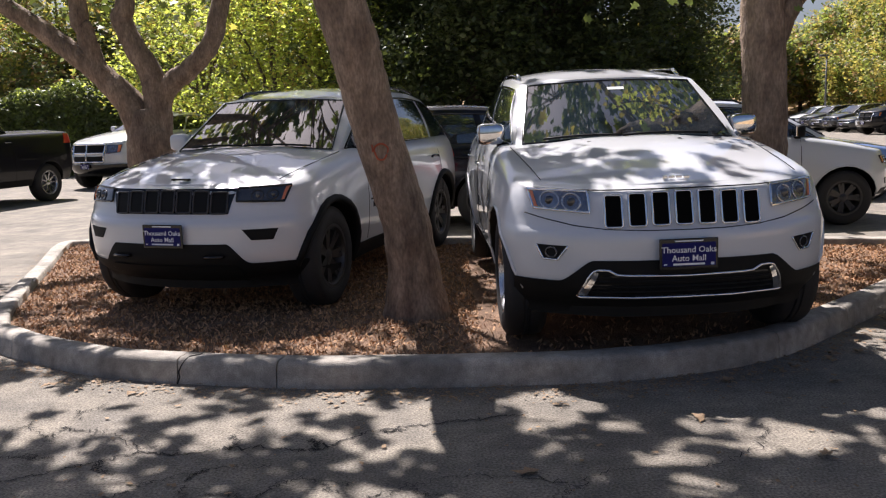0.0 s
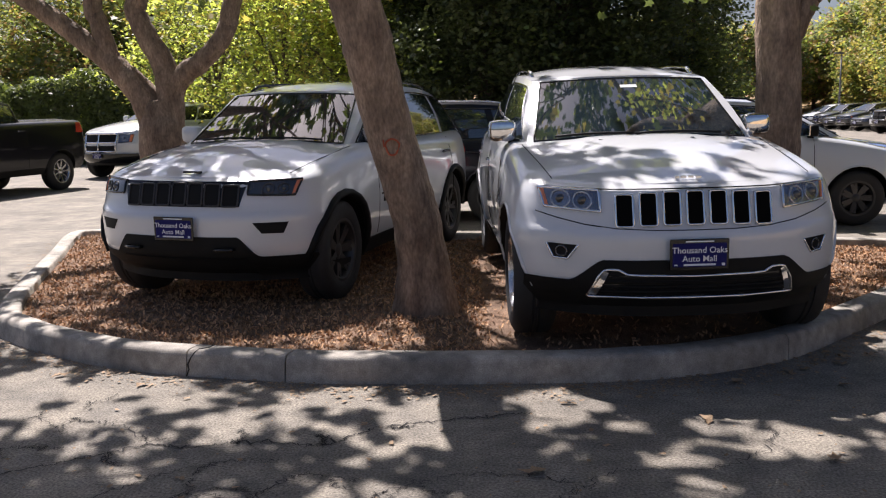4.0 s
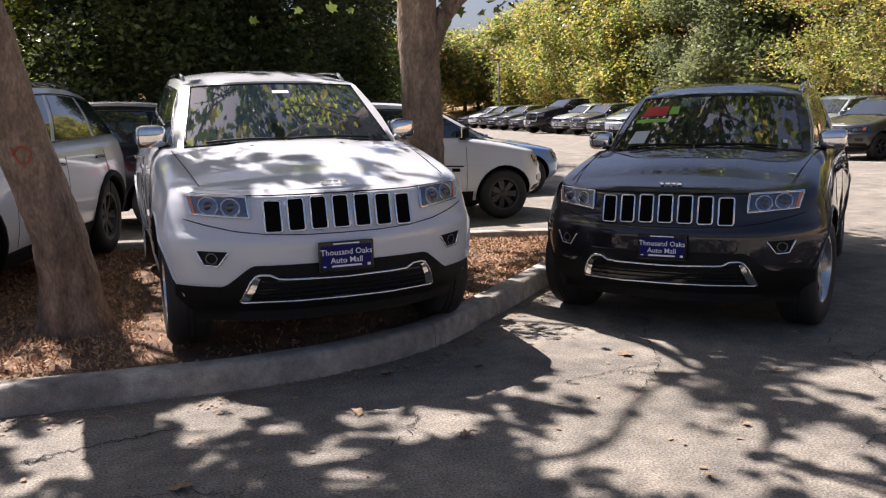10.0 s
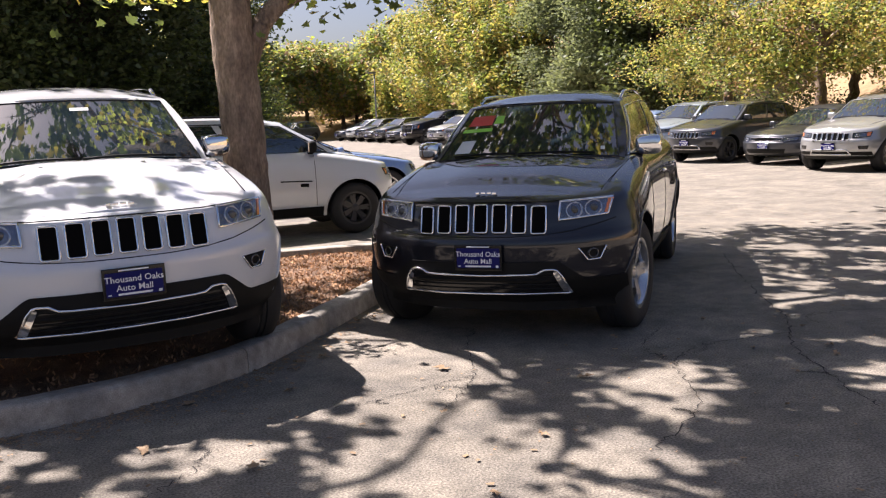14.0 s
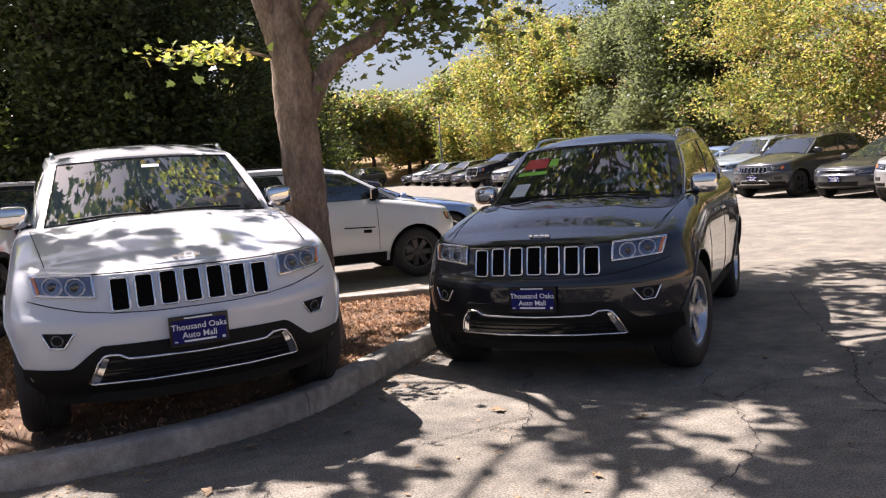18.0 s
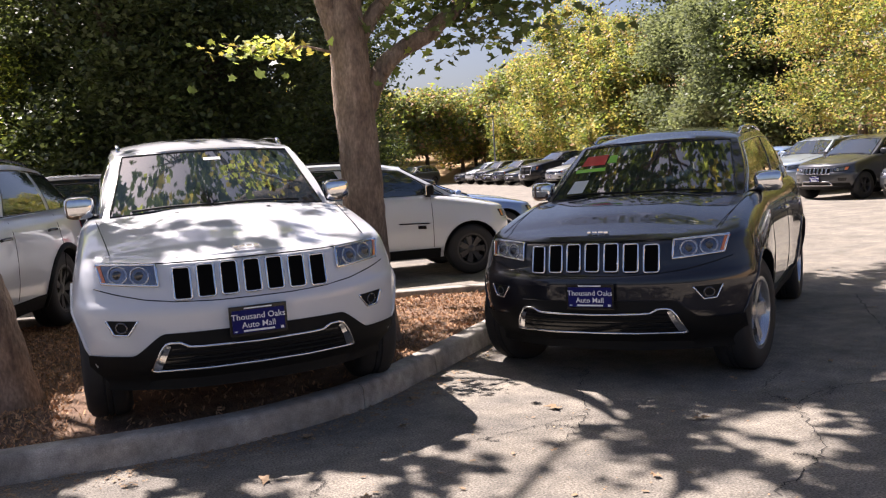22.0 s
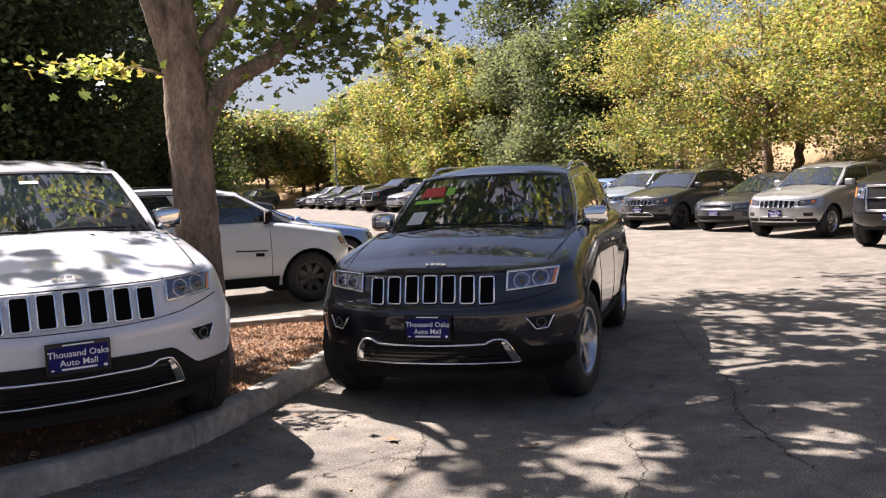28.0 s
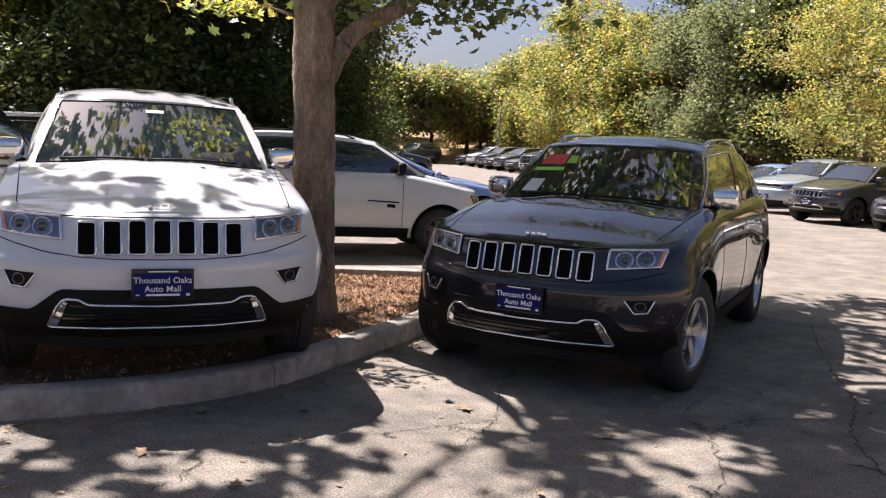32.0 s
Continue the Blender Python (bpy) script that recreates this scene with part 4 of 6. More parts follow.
def front_anniversary(root, sh, body_mat):
    part("grille_panel", surface_patch(sh.front, ((-0.455, 0.782), (0.455, 0.782), (0.50, 0.958), (-0.50, 0.958)), 14, 3, 0.003, 0.02, GLOSS_BLACK, "grille_panel"), None, root)
    grille_slots(root, sh, 0.455, 0.795, 0.948, 7, DARK_ALLOY, PLASTIC, wide=0.43)
    lamp_pair(root, sh, ((0.505, 0.868), (0.79, 0.858), (0.812, 0.966), (0.505, 0.958)), LENS_DARK, GLOSS_BLACK, ((0.63, 0.905, 0.036), (0.72, 0.908, 0.032)), ((0.772, 0.868), (0.797, 0.872), (0.816, 0.962), (0.785, 0.958)))
    for sgn in (1, -1):
        q = [(sgn * x, z) for x, z in ((0.61, 0.598), (0.74, 0.596), (0.772, 0.675), (0.555, 0.674))]
        part("fog_lamp", surface_patch(sh.front, q, 5, 3, 0.005, 0.03, PLASTIC, "fog_lamp"), None, root)
        v, f = tube_data([sh.front(sgn * 0.30, 0.49, 0.0), sh.front(sgn * 0.31, 0.49, 0.045), sh.front(sgn * 0.37, 0.49, 0.05), sh.front(sgn * 0.42, 0.49, 0.045), sh.front(sgn * 0.43, 0.49, 0.0)], 0.012, 6)
        part("tow_hook", mesh_of("tow_hook", v, f, GLOSS_BLACK), None, root)
    lower_valance(root, sh, 0.575, 0.432, 0.455, 0.585, 0.90, "black lower intake and bumper lip")
    part("lower_lip", surface_patch(sh.front, ((-0.52, 0.30), (0.52, 0.30), (0.50, 0.42), (-0.50, 0.42)), 22, 2, 0.02, 0.03, PLASTIC, "lower_lip"), None, root)
    emblem_bars(root, sh, -2.06, GLOSS_BLACK)
    hood_lines(root, sh, -1.93, -1.02, 0.73, 0.80)


def front_cherokee(root, sh, body_mat):
    zt = sh.zt(sh.y0)
    w = max(x for x, _ in sh.s["plan"])
    grille_slots(root, sh, 0.46 * w, zt - 0.25, zt - 0.09, 7, CHROME, GRILLE_VOID)
    lamp_pair(root, sh, ((0.52 * w, zt - 0.20), (0.84 * w, zt - 0.17), (0.86 * w, zt - 0.08), (0.52 * w, zt - 0.10)), LENS, GLOSS_BLACK, ((0.62 * w, zt - 0.15, 0.03),), ((0.78 * w, zt - 0.165), (0.84 * w, zt - 0.16), (0.855 * w, zt - 0.085), (0.78 * w, zt - 0.09)))
    part("lower_valance", surface_patch(sh.front, ((-0.9 * w, 0.28), (0.9 * w, 0.28), (0.88 * w, 0.45), (-0.88 * w, 0.45)), 18, 3, 0.008, 0.03, PLASTIC, "lower_valance"), None, root)
    part("bumper_trim", trim(sh.front, lerp_path([(-0.5 * w, 0.39), (0.5 * w, 0.39), (0.42 * w, 0.49), (-0.42 * w, 0.49)], 8), 0.012, 0.012, CHROME, "bumper_trim"), None, root)
    for sgn in (1, -1):
        q = [(sgn * x * w, z) for x, z in ((0.66, 0.50), (0.82, 0.50), (0.84, 0.58), (0.64, 0.58))]
        part("fog_lamp", surface_patch(sh.front, q, 4, 3, 0.006, 0.03, GLOSS_BLACK, "fog_lamp"), None, root)
    hood_lines(root, sh, sh.y0 + 0.45, sh.s["cabin"]["fb"][1] - 0.02, 0.70 * w, 0.80 * w)


def front_sedan(root, sh, body_mat):
    zt = sh.zt(sh.y0)
    w = max(x for x, _ in sh.s["plan"])
    part("upper_grille", surface_patch(sh.front, ((-0.5 * w, zt - 0.16), (0.5 * w, zt - 0.16), (0.52 * w, zt - 0.08), (-0.52 * w, zt - 0.08)), 12, 2, 0.006, 0.03, GLOSS_BLACK, "upper_grille"), None, root)
    part("grille_trim", trim(sh.front, lerp_path([(-0.5 * w, zt - 0.16), (0.5 * w, zt - 0.16), (0.52 * w, zt - 0.08), (-0.52 * w, zt - 0.08)], 8), 0.008, 0.008, CHROME, "grille_trim"), None, root)
    part("lower_intake", surface_patch(sh.front, ((-0.55 * w, 0.26), (0.55 * w, 0.26), (0.62 * w, 0.42), (-0.62 * w, 0.42)), 12, 3, 0.006, 0.03, PLASTIC, "lower_intake"), None, root)
    lamp_pair(root, sh, ((0.55 * w, zt - 0.19), (0.86 * w, zt - 0.15), (0.88 * w, zt - 0.06), (0.55 * w, zt - 0.09)), LENS, GLOSS_BLACK, ((0.66 * w, zt - 0.13, 0.032),), None)
    hood_lines(root, sh, sh.y0 + 0.45, sh.s["cabin"]["fb"][1] - 0.02, 0.70 * w, 0.80 * w)


def front_pickup(root, sh, body_mat):
    zt = sh.zt(sh.y0)
    w = max(x for x, _ in sh.s["plan"])
    part("grille_panel", surface_patch(sh.front, ((-0.5 * w, 0.72), (0.5 * w, 0.72), (0.54 * w, zt - 0.06), (-0.54 * w, zt - 0.06)), 12, 4, 0.006, 0.04, PLASTIC, "grille_panel"), None, root)
    part("grille_frame", trim(sh.front, lerp_path([(-0.5 * w, 0.72), (0.5 * w, 0.72), (0.54 * w, zt - 0.06), (-0.54 * w, zt - 0.06)], 8), 0.014, 0.026, CHROME, "grille_frame"), None, root)
    zc = (0.72 + zt - 0.06) / 2
    part("grille_bar", trim(sh.front, lerp_path([(-0.52 * w, zc), (0.52 * w, zc)], 10, False), 0.016, 0.022, trim_of(body_mat), "grille_bar", closed=False), None, root)
    part("grille_post", trim(sh.front, lerp_path([(0, 0.73), (0, zt - 0.07)], 6, False), 0.018, 0.022, trim_of(body_mat), "grille_post", closed=False), None, root)
    lamp_pair(root, sh, ((0.58 * w, zt - 0.30), (0.85 * w, zt - 0.27), (0.87 * w, zt - 0.08), (0.58 * w, zt - 0.08)), LENS, GLOSS_BLACK, ((0.70 * w, zt - 0.18, 0.06),), ((0.80 * w, zt - 0.27), (0.85 * w, zt - 0.265), (0.87 * w, zt - 0.09), (0.81 * w, zt - 0.09)))
    part("bumper", surface_patch(sh.front, ((-0.97 * w, 0.42), (0.97 * w, 0.42), (0.97 * w, 0.66), (-0.97 * w, 0.66)), 20, 4, 0.06, 0.10, GLOSS_BLACK, "bumper"), None, root)
    part("lower_valance", surface_patch(sh.front, ((-0.8 * w, 0.36), (0.8 * w, 0.36), (0.8 * w, 0.43), (-0.8 * w, 0.43)), 16, 2, 0.045, 0.06, PLASTIC, "lower_valance"), None, root)
    hood_lines(root, sh, sh.y0 + 0.45, sh.s["cabin"]["fb"][1] - 0.02, 0.70 * w, 0.80 * w)


def trim_of(mat):
    return GLOSS_BLACK if mat is BLACK_PAINT else CHROME


COMPASS = variant(SUV, 0.955, 0.945, 0.96, wheel=0.345, arch=0.405)
COMPASS["cabin"].update(fb=(0.735, -1.22, 1.10), ft=(0.60, -0.52, 1.50), rt=(0.585, 1.62, 1.50), rb=(0.735, 2.02, 1.12))
COMPASS["mirror"], COMPASS["doors"] = (0.775, -0.86, 1.16), (-0.88, 0.16, 1.15)
CHEROKEE = variant(SUV, 0.97, 0.98, 0.97, wheel=0.36, arch=0.42)
MINIVAN = variant(SUV, 1.01, 1.07, 1.0, wheel=0.345, arch=0.40)
SEDAN = variant(SUV, 0.95, 1.0, 0.80, wheel=0.325, arch=0.385, rails=False, windows=[(0.10, 0.47), (0.50, 0.82)])
SEDAN["cabin"] = dict(fb=(0.69, -0.95, 0.935), ft=(0.54, 0.05, 1.34), rt=(0.52, 1.15, 1.36), rb=(0.70, 1.95, 0.96), crown=0.08, bulge=0.08)
SEDAN["bottom"] = [(y, z - 0.06) for y, z in SEDAN["bottom"]]
PICKUP = variant(SUV, 1.055, 1.22, 1.27, wheel=0.42, arch=0.485, rails=False, windows=[(0.07, 0.48), (0.52, 0.93)], axles=(-1.95, 2.0), doors=(-0.95, 0.15, 1.02), handles=(-0.05, 0.85))
PICKUP["cabin"] = dict(fb=(0.80, -1.10, 1.46), ft=(0.66, -0.35, 1.88), rt=(0.67, 0.95, 1.90), rb=(0.80, 1.06, 1.48), crown=0.10, bulge=0.08, arc=0.6)
PICKUP["bottom"] = [(y, z + 0.12) for y, z in PICKUP["bottom"]]
PICKUP["rear"] = [(0, 0.05), (0.15, 0.01), (1.0, 0.02)]
PICKUP["plan"] = PICKUP["plan"][:8] + [(0.99, 1.3), (0.99, 2.2), (0.985, 2.6), (0.96, 2.84), (0.6, 2.88), (0, 2.89)]
PICKUP["mirror"] = (0.90, -0.76, 1.54)


def car_at(x, y, z, heading, pitch=0.0, roll=0.0):
    return pose(x, y, z, 0, 0, heading) @ pose(0, 0, 0, pitch, roll, 0)


car("anniversary_suv", car_at(-1.292, 8.064, 0.104, -16.47, 0.3, 0.6), SUV, WHITE, "white sport utility with dark grille and wheels on mulch", "suv", "anniversary", DARK_ALLOY, 7, trim_mat=GLOSS_BLACK, flare=PLASTIC, hero=True, mirror_mat=WHITE, badge=True)
car("chrome_trim_suv", car_at(1.277, 6.749, 0.126, 1.43, 0.63, -0.3), SUV, WHITE, "white sport utility with chrome grille and mirrors on mulch", "suv", "limited", ALLOY, 5, trim_mat=CHROME, mirror_mat=CHROME, hero=True, sticker=True)
car("charcoal_suv", car_at(5.131, 6.028, -0.015, -47.35, -0.13, -0.49), SUV, CHARCOAL, "glossy charcoal sport utility with chrome trim beside the kerb", "suv", "limited", ALLOY, 5, trim_mat=CHROME, mirror_mat=CHROME, hero=True, sale=True, steer=-8.0)

# other parked vehicles
car("compact_suv", car_at(3.65, 11.42, 0.0, 86, 0, 0), COMPASS, WHITE, "white compact sport utility with black wheels parked behind the island", "suv", "generic", DARK_ALLOY, 7, trim_mat=GLOSS_BLACK, flare=None, mirror_mat=PLASTIC, plate=False, badge=True)
car("black_suv", car_at(-0.7, 12.4, 0.0, -96), CHEROKEE, BLACK_PAINT, "black sport utility in shade behind the white ones", "suv", "generic", DARK_ALLOY, 5, trim_mat=CHROME, plate=False)
car("blue_car", car_at(5.3, 14.2, 0.0, 88), SEDAN, BLUE_PAINT, "pale metallic blue saloon behind the compact sport utility", "car", "sedan", ALLOY, 9, plate=False)
car("black_pickup", car_at(-10.15, 17.0, 0.0, -14), PICKUP, BLACK_PAINT, "black crew-cab pickup truck seen from its tail", "pickup truck", "pickup", ALLOY, 9, plate=False)
car("white_pickup", car_at(-8.05, 24.4, 0.0, -24), PICKUP, WHITE, "white pickup truck with a dark crosshair grille", "pickup truck", "pickup", ALLOY, 9, mirror_mat=WHITE)

ROW = "row of parked cars"
car("black_crew_pickup", car_at(18.2, 8.95, 0, -84), PICKUP, BLACK_PAINT, "black crew-cab pickup truck with chrome crosshair grille bars", "pickup truck", "pickup", ALLOY, 5, ROW)
car("silver_suv", car_at(18.96, 12.45, 0, -83), CHEROKEE, SILVER, "silver sport utility with seven-slot grille and bright alloy wheels", "suv", "generic", ALLOY, 9, ROW)
car("dark_saloon", car_at(20.05, 15.1, 0, -84), SEDAN, GREYBROWN, "dark grey saloon between two sport utilities", "car", "sedan", DARK_ALLOY, 9, ROW)
car("dark_suv", car_at(19.75, 17.65, 0, -82), CHEROKEE, GREYBROWN, "dark grey sport utility with black wheels", "suv", "generic", DARK_ALLOY, 5, ROW)
pale = car("pale_minivan", car_at(21.1, 20.75, 0, -80), MINIVAN, PALE_BLUE, "pale blue-silver minivan in the parked row", "minivan", "sedan", ALLOY, 9, ROW)
blue_row = car("blue_saloon", car_at(21.7, 23.9, 0, -80), SEDAN, BLUE_PAINT, "metallic blue saloon at the end of the parked row", "car", "sedan", ALLOY, 9, ROW)


# ---- trees ----
def leaf_cloud(name, centres, sizes, mats, share, seed, sides=6, flat=0.5):
    """Many small leaves at the given places, as one mesh with several leaf materials."""
    rng = np.random.default_rng(seed)
    n = len(centres)
    nrm = rng.normal(size=(n, 3))
    nrm[:, 2] = np.abs(nrm[:, 2]) * (1 + flat) + flat
    nrm /= np.linalg.norm(nrm, axis=1, keepdims=True)
    ref = rng.normal(size=(n, 3))
    u = np.cross(nrm, ref)
    u /= np.linalg.norm(u, axis=1, keepdims=True)
    v = np.cross(nrm, u)
    if sides == 4:
        shape = [(-1.0, 0.0, 0), (0.0, -0.6, 0.12), (1.0, 0.0, -0.1), (0.0, 0.6, 0.12)]
    else:
        # five pointed lobes
        shape = [(-0.85, 0.0, 0.0), (-0.55, -0.72, 0.16), (-0.12, -0.42, 0.04), (0.22, -0.92, 0.14), (0.36, -0.34, 0.0), (1.05, 0.0, -0.16), (0.36, 0.34, 0.0), (0.22, 0.92, 0.14), (-0.12, 0.42, 0.04), (-0.55, 0.72, 0.16)]
    k = len(shape)
    sz = np.asarray(sizes)[:, None]
    pts = np.stack([centres + sz * (a * u + b * v + c * nrm) for a, b, c in shape], 1).reshape(-1, 3)
    me = bpy.data.meshes.new(name)
    me.vertices.add(n * k)
    me.vertices.foreach_set("co", pts.astype(np.float32).ravel())
    me.loops.add(n * k)
    me.loops.foreach_set("vertex_index", np.arange(n * k, dtype=np.int32))
    me.polygons.add(n)
    me.polygons.foreach_set("loop_start", np.arange(0, n * k, k, dtype=np.int32))
    # neighbouring leaves mostly share a colour
    cell = np.floor(np.asarray(centres) / 0.6).astype(np.int64)
    pick = (((cell * np.array([73856093, 19349663, 83492791])).sum(1) + seed * 7919) % 9973) / 9973.0
    pick = np.where(rng.random(n) < 0.62, pick, rng.random(n))
    me.polygons.foreach_set("material_index", np.minimum(np.searchsorted(np.cumsum(share), pick), len(mats) - 1).astype(np.int32))
    for m in mats:
        me.materials.append(m)
    me.update(calc_edges=True)
    me.validate()
    return me


def clumps(rng, blobs, per_clump, spread):
    """Leaf places: blobs are (centre, radii, clump count); each clump is a handful of leaves, so gaps remain."""
    out = []
    for c, r, n in blobs:
        d = rng.normal(size=(n, 3))
        d /= np.linalg.norm(d, axis=1, keepdims=True)
        rad = rng.uniform(0.35, 1.0, (n, 1)) ** 0.5
        cen = np.array(c) + d * rad * np.array(r)
        for k in cen:
            m = rng.integers(per_clump // 2, per_clump * 3 // 2)
            out.append(k + np.clip(rng.normal(size=(m, 3)), -1.7, 1.7) * spread * rng.uniform(0.6, 1.3) * np.array([1, 1, 0.7]))
    return np.concatenate(out)


def limb(points, radii, n, verts, faces, sides=10, wob=0.0, seed=0):
    p = spline([(*q, r) for q, r in zip(points, radii)], n)
    rng = np.random.default_rng(seed)
    p[1:-1, :3] += rng.normal(size=(n - 2, 3)) * wob
    tube_data([q[:3] for q in p], [max(0.004, q[3]) for q in p], sides, False, verts, faces)


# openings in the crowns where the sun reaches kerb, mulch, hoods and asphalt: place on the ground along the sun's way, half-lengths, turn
# leaves are left out along these to shape the patches of sun
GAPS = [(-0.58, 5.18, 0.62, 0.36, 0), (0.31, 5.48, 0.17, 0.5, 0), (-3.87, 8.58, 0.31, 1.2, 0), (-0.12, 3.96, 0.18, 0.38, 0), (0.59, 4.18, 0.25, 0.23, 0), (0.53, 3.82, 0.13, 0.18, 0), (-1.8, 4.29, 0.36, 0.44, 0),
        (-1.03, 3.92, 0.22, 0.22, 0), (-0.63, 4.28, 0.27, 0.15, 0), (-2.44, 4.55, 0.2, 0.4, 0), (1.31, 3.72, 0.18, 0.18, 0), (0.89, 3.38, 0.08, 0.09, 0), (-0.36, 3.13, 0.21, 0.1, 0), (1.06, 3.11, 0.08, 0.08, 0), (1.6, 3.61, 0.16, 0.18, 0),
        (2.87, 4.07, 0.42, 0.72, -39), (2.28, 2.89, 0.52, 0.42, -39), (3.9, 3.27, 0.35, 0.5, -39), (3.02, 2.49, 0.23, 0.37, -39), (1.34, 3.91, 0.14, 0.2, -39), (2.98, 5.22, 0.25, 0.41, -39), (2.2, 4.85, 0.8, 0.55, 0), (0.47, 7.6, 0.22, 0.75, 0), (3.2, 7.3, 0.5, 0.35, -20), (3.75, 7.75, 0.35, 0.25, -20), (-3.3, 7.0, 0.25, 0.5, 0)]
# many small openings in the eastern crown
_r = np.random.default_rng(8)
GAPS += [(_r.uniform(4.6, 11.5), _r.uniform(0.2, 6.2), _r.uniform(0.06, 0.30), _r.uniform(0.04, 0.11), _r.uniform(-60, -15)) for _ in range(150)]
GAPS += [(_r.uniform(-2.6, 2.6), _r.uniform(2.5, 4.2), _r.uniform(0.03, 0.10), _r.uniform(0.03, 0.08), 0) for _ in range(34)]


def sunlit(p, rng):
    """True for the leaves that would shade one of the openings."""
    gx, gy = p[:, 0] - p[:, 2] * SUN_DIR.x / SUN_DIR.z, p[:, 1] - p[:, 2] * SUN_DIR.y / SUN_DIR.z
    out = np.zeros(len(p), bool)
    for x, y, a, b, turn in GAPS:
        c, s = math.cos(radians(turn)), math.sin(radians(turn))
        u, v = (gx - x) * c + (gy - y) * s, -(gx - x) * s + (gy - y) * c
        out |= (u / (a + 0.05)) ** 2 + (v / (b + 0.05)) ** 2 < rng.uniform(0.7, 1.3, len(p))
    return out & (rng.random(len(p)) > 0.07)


def tree(name, base, limbs, blobs, mats, share, leaf, label, seed, per=22, spread=0.28, sides=6, bark=BARK, twigs=True, flare=True, category="tree", wob=0.004):
    """A tree from its limbs (points and radii, relative to the base) and its leaf blobs (centre, radii, number of clumps)."""
    root = thing(name, Matrix.Translation(base), label, category)
    for i, (pts, radii) in enumerate(limbs[1:]):
        lv, lf = [], []
        limb(pts, radii, 8 + 5 * len(pts), lv, lf, 10, wob, seed + 1 + i)
        part("limb", mesh_of("limb", lv, lf, bark), None, root)
    verts, faces = [], []
    limb(limbs[0][0], limbs[0][1], 8 + 5 * len(limbs[0][0]), verts, faces, 18, wob, seed)
    if flare:
        for v in verts:
            if v.z < 0.55 and (v.x ** 2 + v.y ** 2) < 0.6:
                k = max(0.0, 0.5 - v.z) / 0.5
                a = math.atan2(v.y, v.x)
                s = 1 + 0.28 * k * k * (1 + 0.4 * math.sin(3 * a + seed))
                v.x *= s
                v.y *= s
    part("trunk", mesh_of("trunk", verts, faces, bark), None, root)
    rng = np.random.default_rng(seed)
    cen = clumps(rng, blobs, per, spread)
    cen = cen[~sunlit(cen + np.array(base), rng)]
    size = np.where(cen[:, 2] < 4.6, 0.55, 1.0) if twigs else 1.0
    part("crown", leaf_cloud("crown", cen, rng.uniform(0.6, 1.25, len(cen)) * leaf * size, mats, share, seed, sides), None, root)
    if twigs:
        tv, tf = [], []
        ends = [Vector(l[0][-1]) for l in limbs]
        for c, r, n in blobs:
            for _ in range(10 if c[2] > 4.6 else 0):
                d = rng.normal(size=3)
                d /= np.linalg.norm(d)
                e = Vector(np.array(c) + d * np.array(r) * rng.uniform(0.5, 0.95))
                s = min(ends, key=lambda q: (q - Vector(c)).length)
                s = s.lerp(Vector(c), rng.uniform(0.0, 0.7))
                mid = s.lerp(e, 0.5) + Vector((0, 0, 0.12))
                tube_data([s, mid, e], [0.022, 0.014, 0.005], 5, False, tv, tf)
        part("twigs", mesh_of("twigs", tv, tf, bark), None, root)
    return root


G3 = ([LEAF, LEAF_YELLOW, LEAF_BRIGHT], [0.86, 0.07, 0.07])

# leaning sycamore between the two white cars
tree("leaning_sycamore", (-0.16, 5.9, 0.08),
     [([(0, 0, -0.05), (-0.04, -0.02, 0.42), (-0.09, -0.04, 0.74), (-0.21, -0.06, 1.17), (-0.34, -0.10, 1.71), (-0.42, -0.14, 2.08), (-0.75, -0.2, 3.2), (-0.9, -0.1, 4.3)], [0.20, 0.178, 0.168, 0.165, 0.167, 0.17, 0.14, 0.10]),
      ([(-0.62, -0.18, 2.9), (-0.6, -0.6, 4.2), (0.0, -1.3, 5.2)], [0.09, 0.07, 0.03]),
      ([(-0.85, -0.15, 3.9), (-1.7, 0.8, 5.4), (-2.4, 1.6, 6.4)], [0.09, 0.07, 0.03]),
      ([(-0.85, -0.15, 3.9), (-0.8, 0.6, 5.4), (-0.2, 0.9, 6.6)], [0.08, 0.06, 0.03]),
      # unseen limb, added to carry a high leaf mass that the windscreens mirror
      ([(-0.8, 0.6, 5.2), (-0.75, 1.3, 6.1), (-0.2, 1.9, 7.5), (0.35, 3.1, 8.4), (0.9, 3.6, 9.4)], [0.06, 0.045, 0.032, 0.022, 0.01])],
     # leaf masses out of view, placed by the shade they throw
     [((1.1, 3.9, 9.6), (1.5, 1.0, 0.6), 40), ((-1.04, 1.5, 5.9), (1.6, 1.0, 0.5), 55), ((-3.1, 1.2, 5.9), (1.0, 0.8, 0.4), 32), ((-2.2, 1.3, 6.0), (1.9, 1.5, 1.0), 44), ((-0.3, -0.9, 5.5), (1.3, 1.2, 0.7), 26), ((-0.6, 1.4, 6.8), (1.1, 1.2, 0.8), 5), ((-0.3, 0.9, 6.6), (0.9, 0.7, 0.5), 22)],
     *G3, 0.105, "leaning sycamore with flaking brown bark and an orange mark", 11, per=20, spread=0.31)
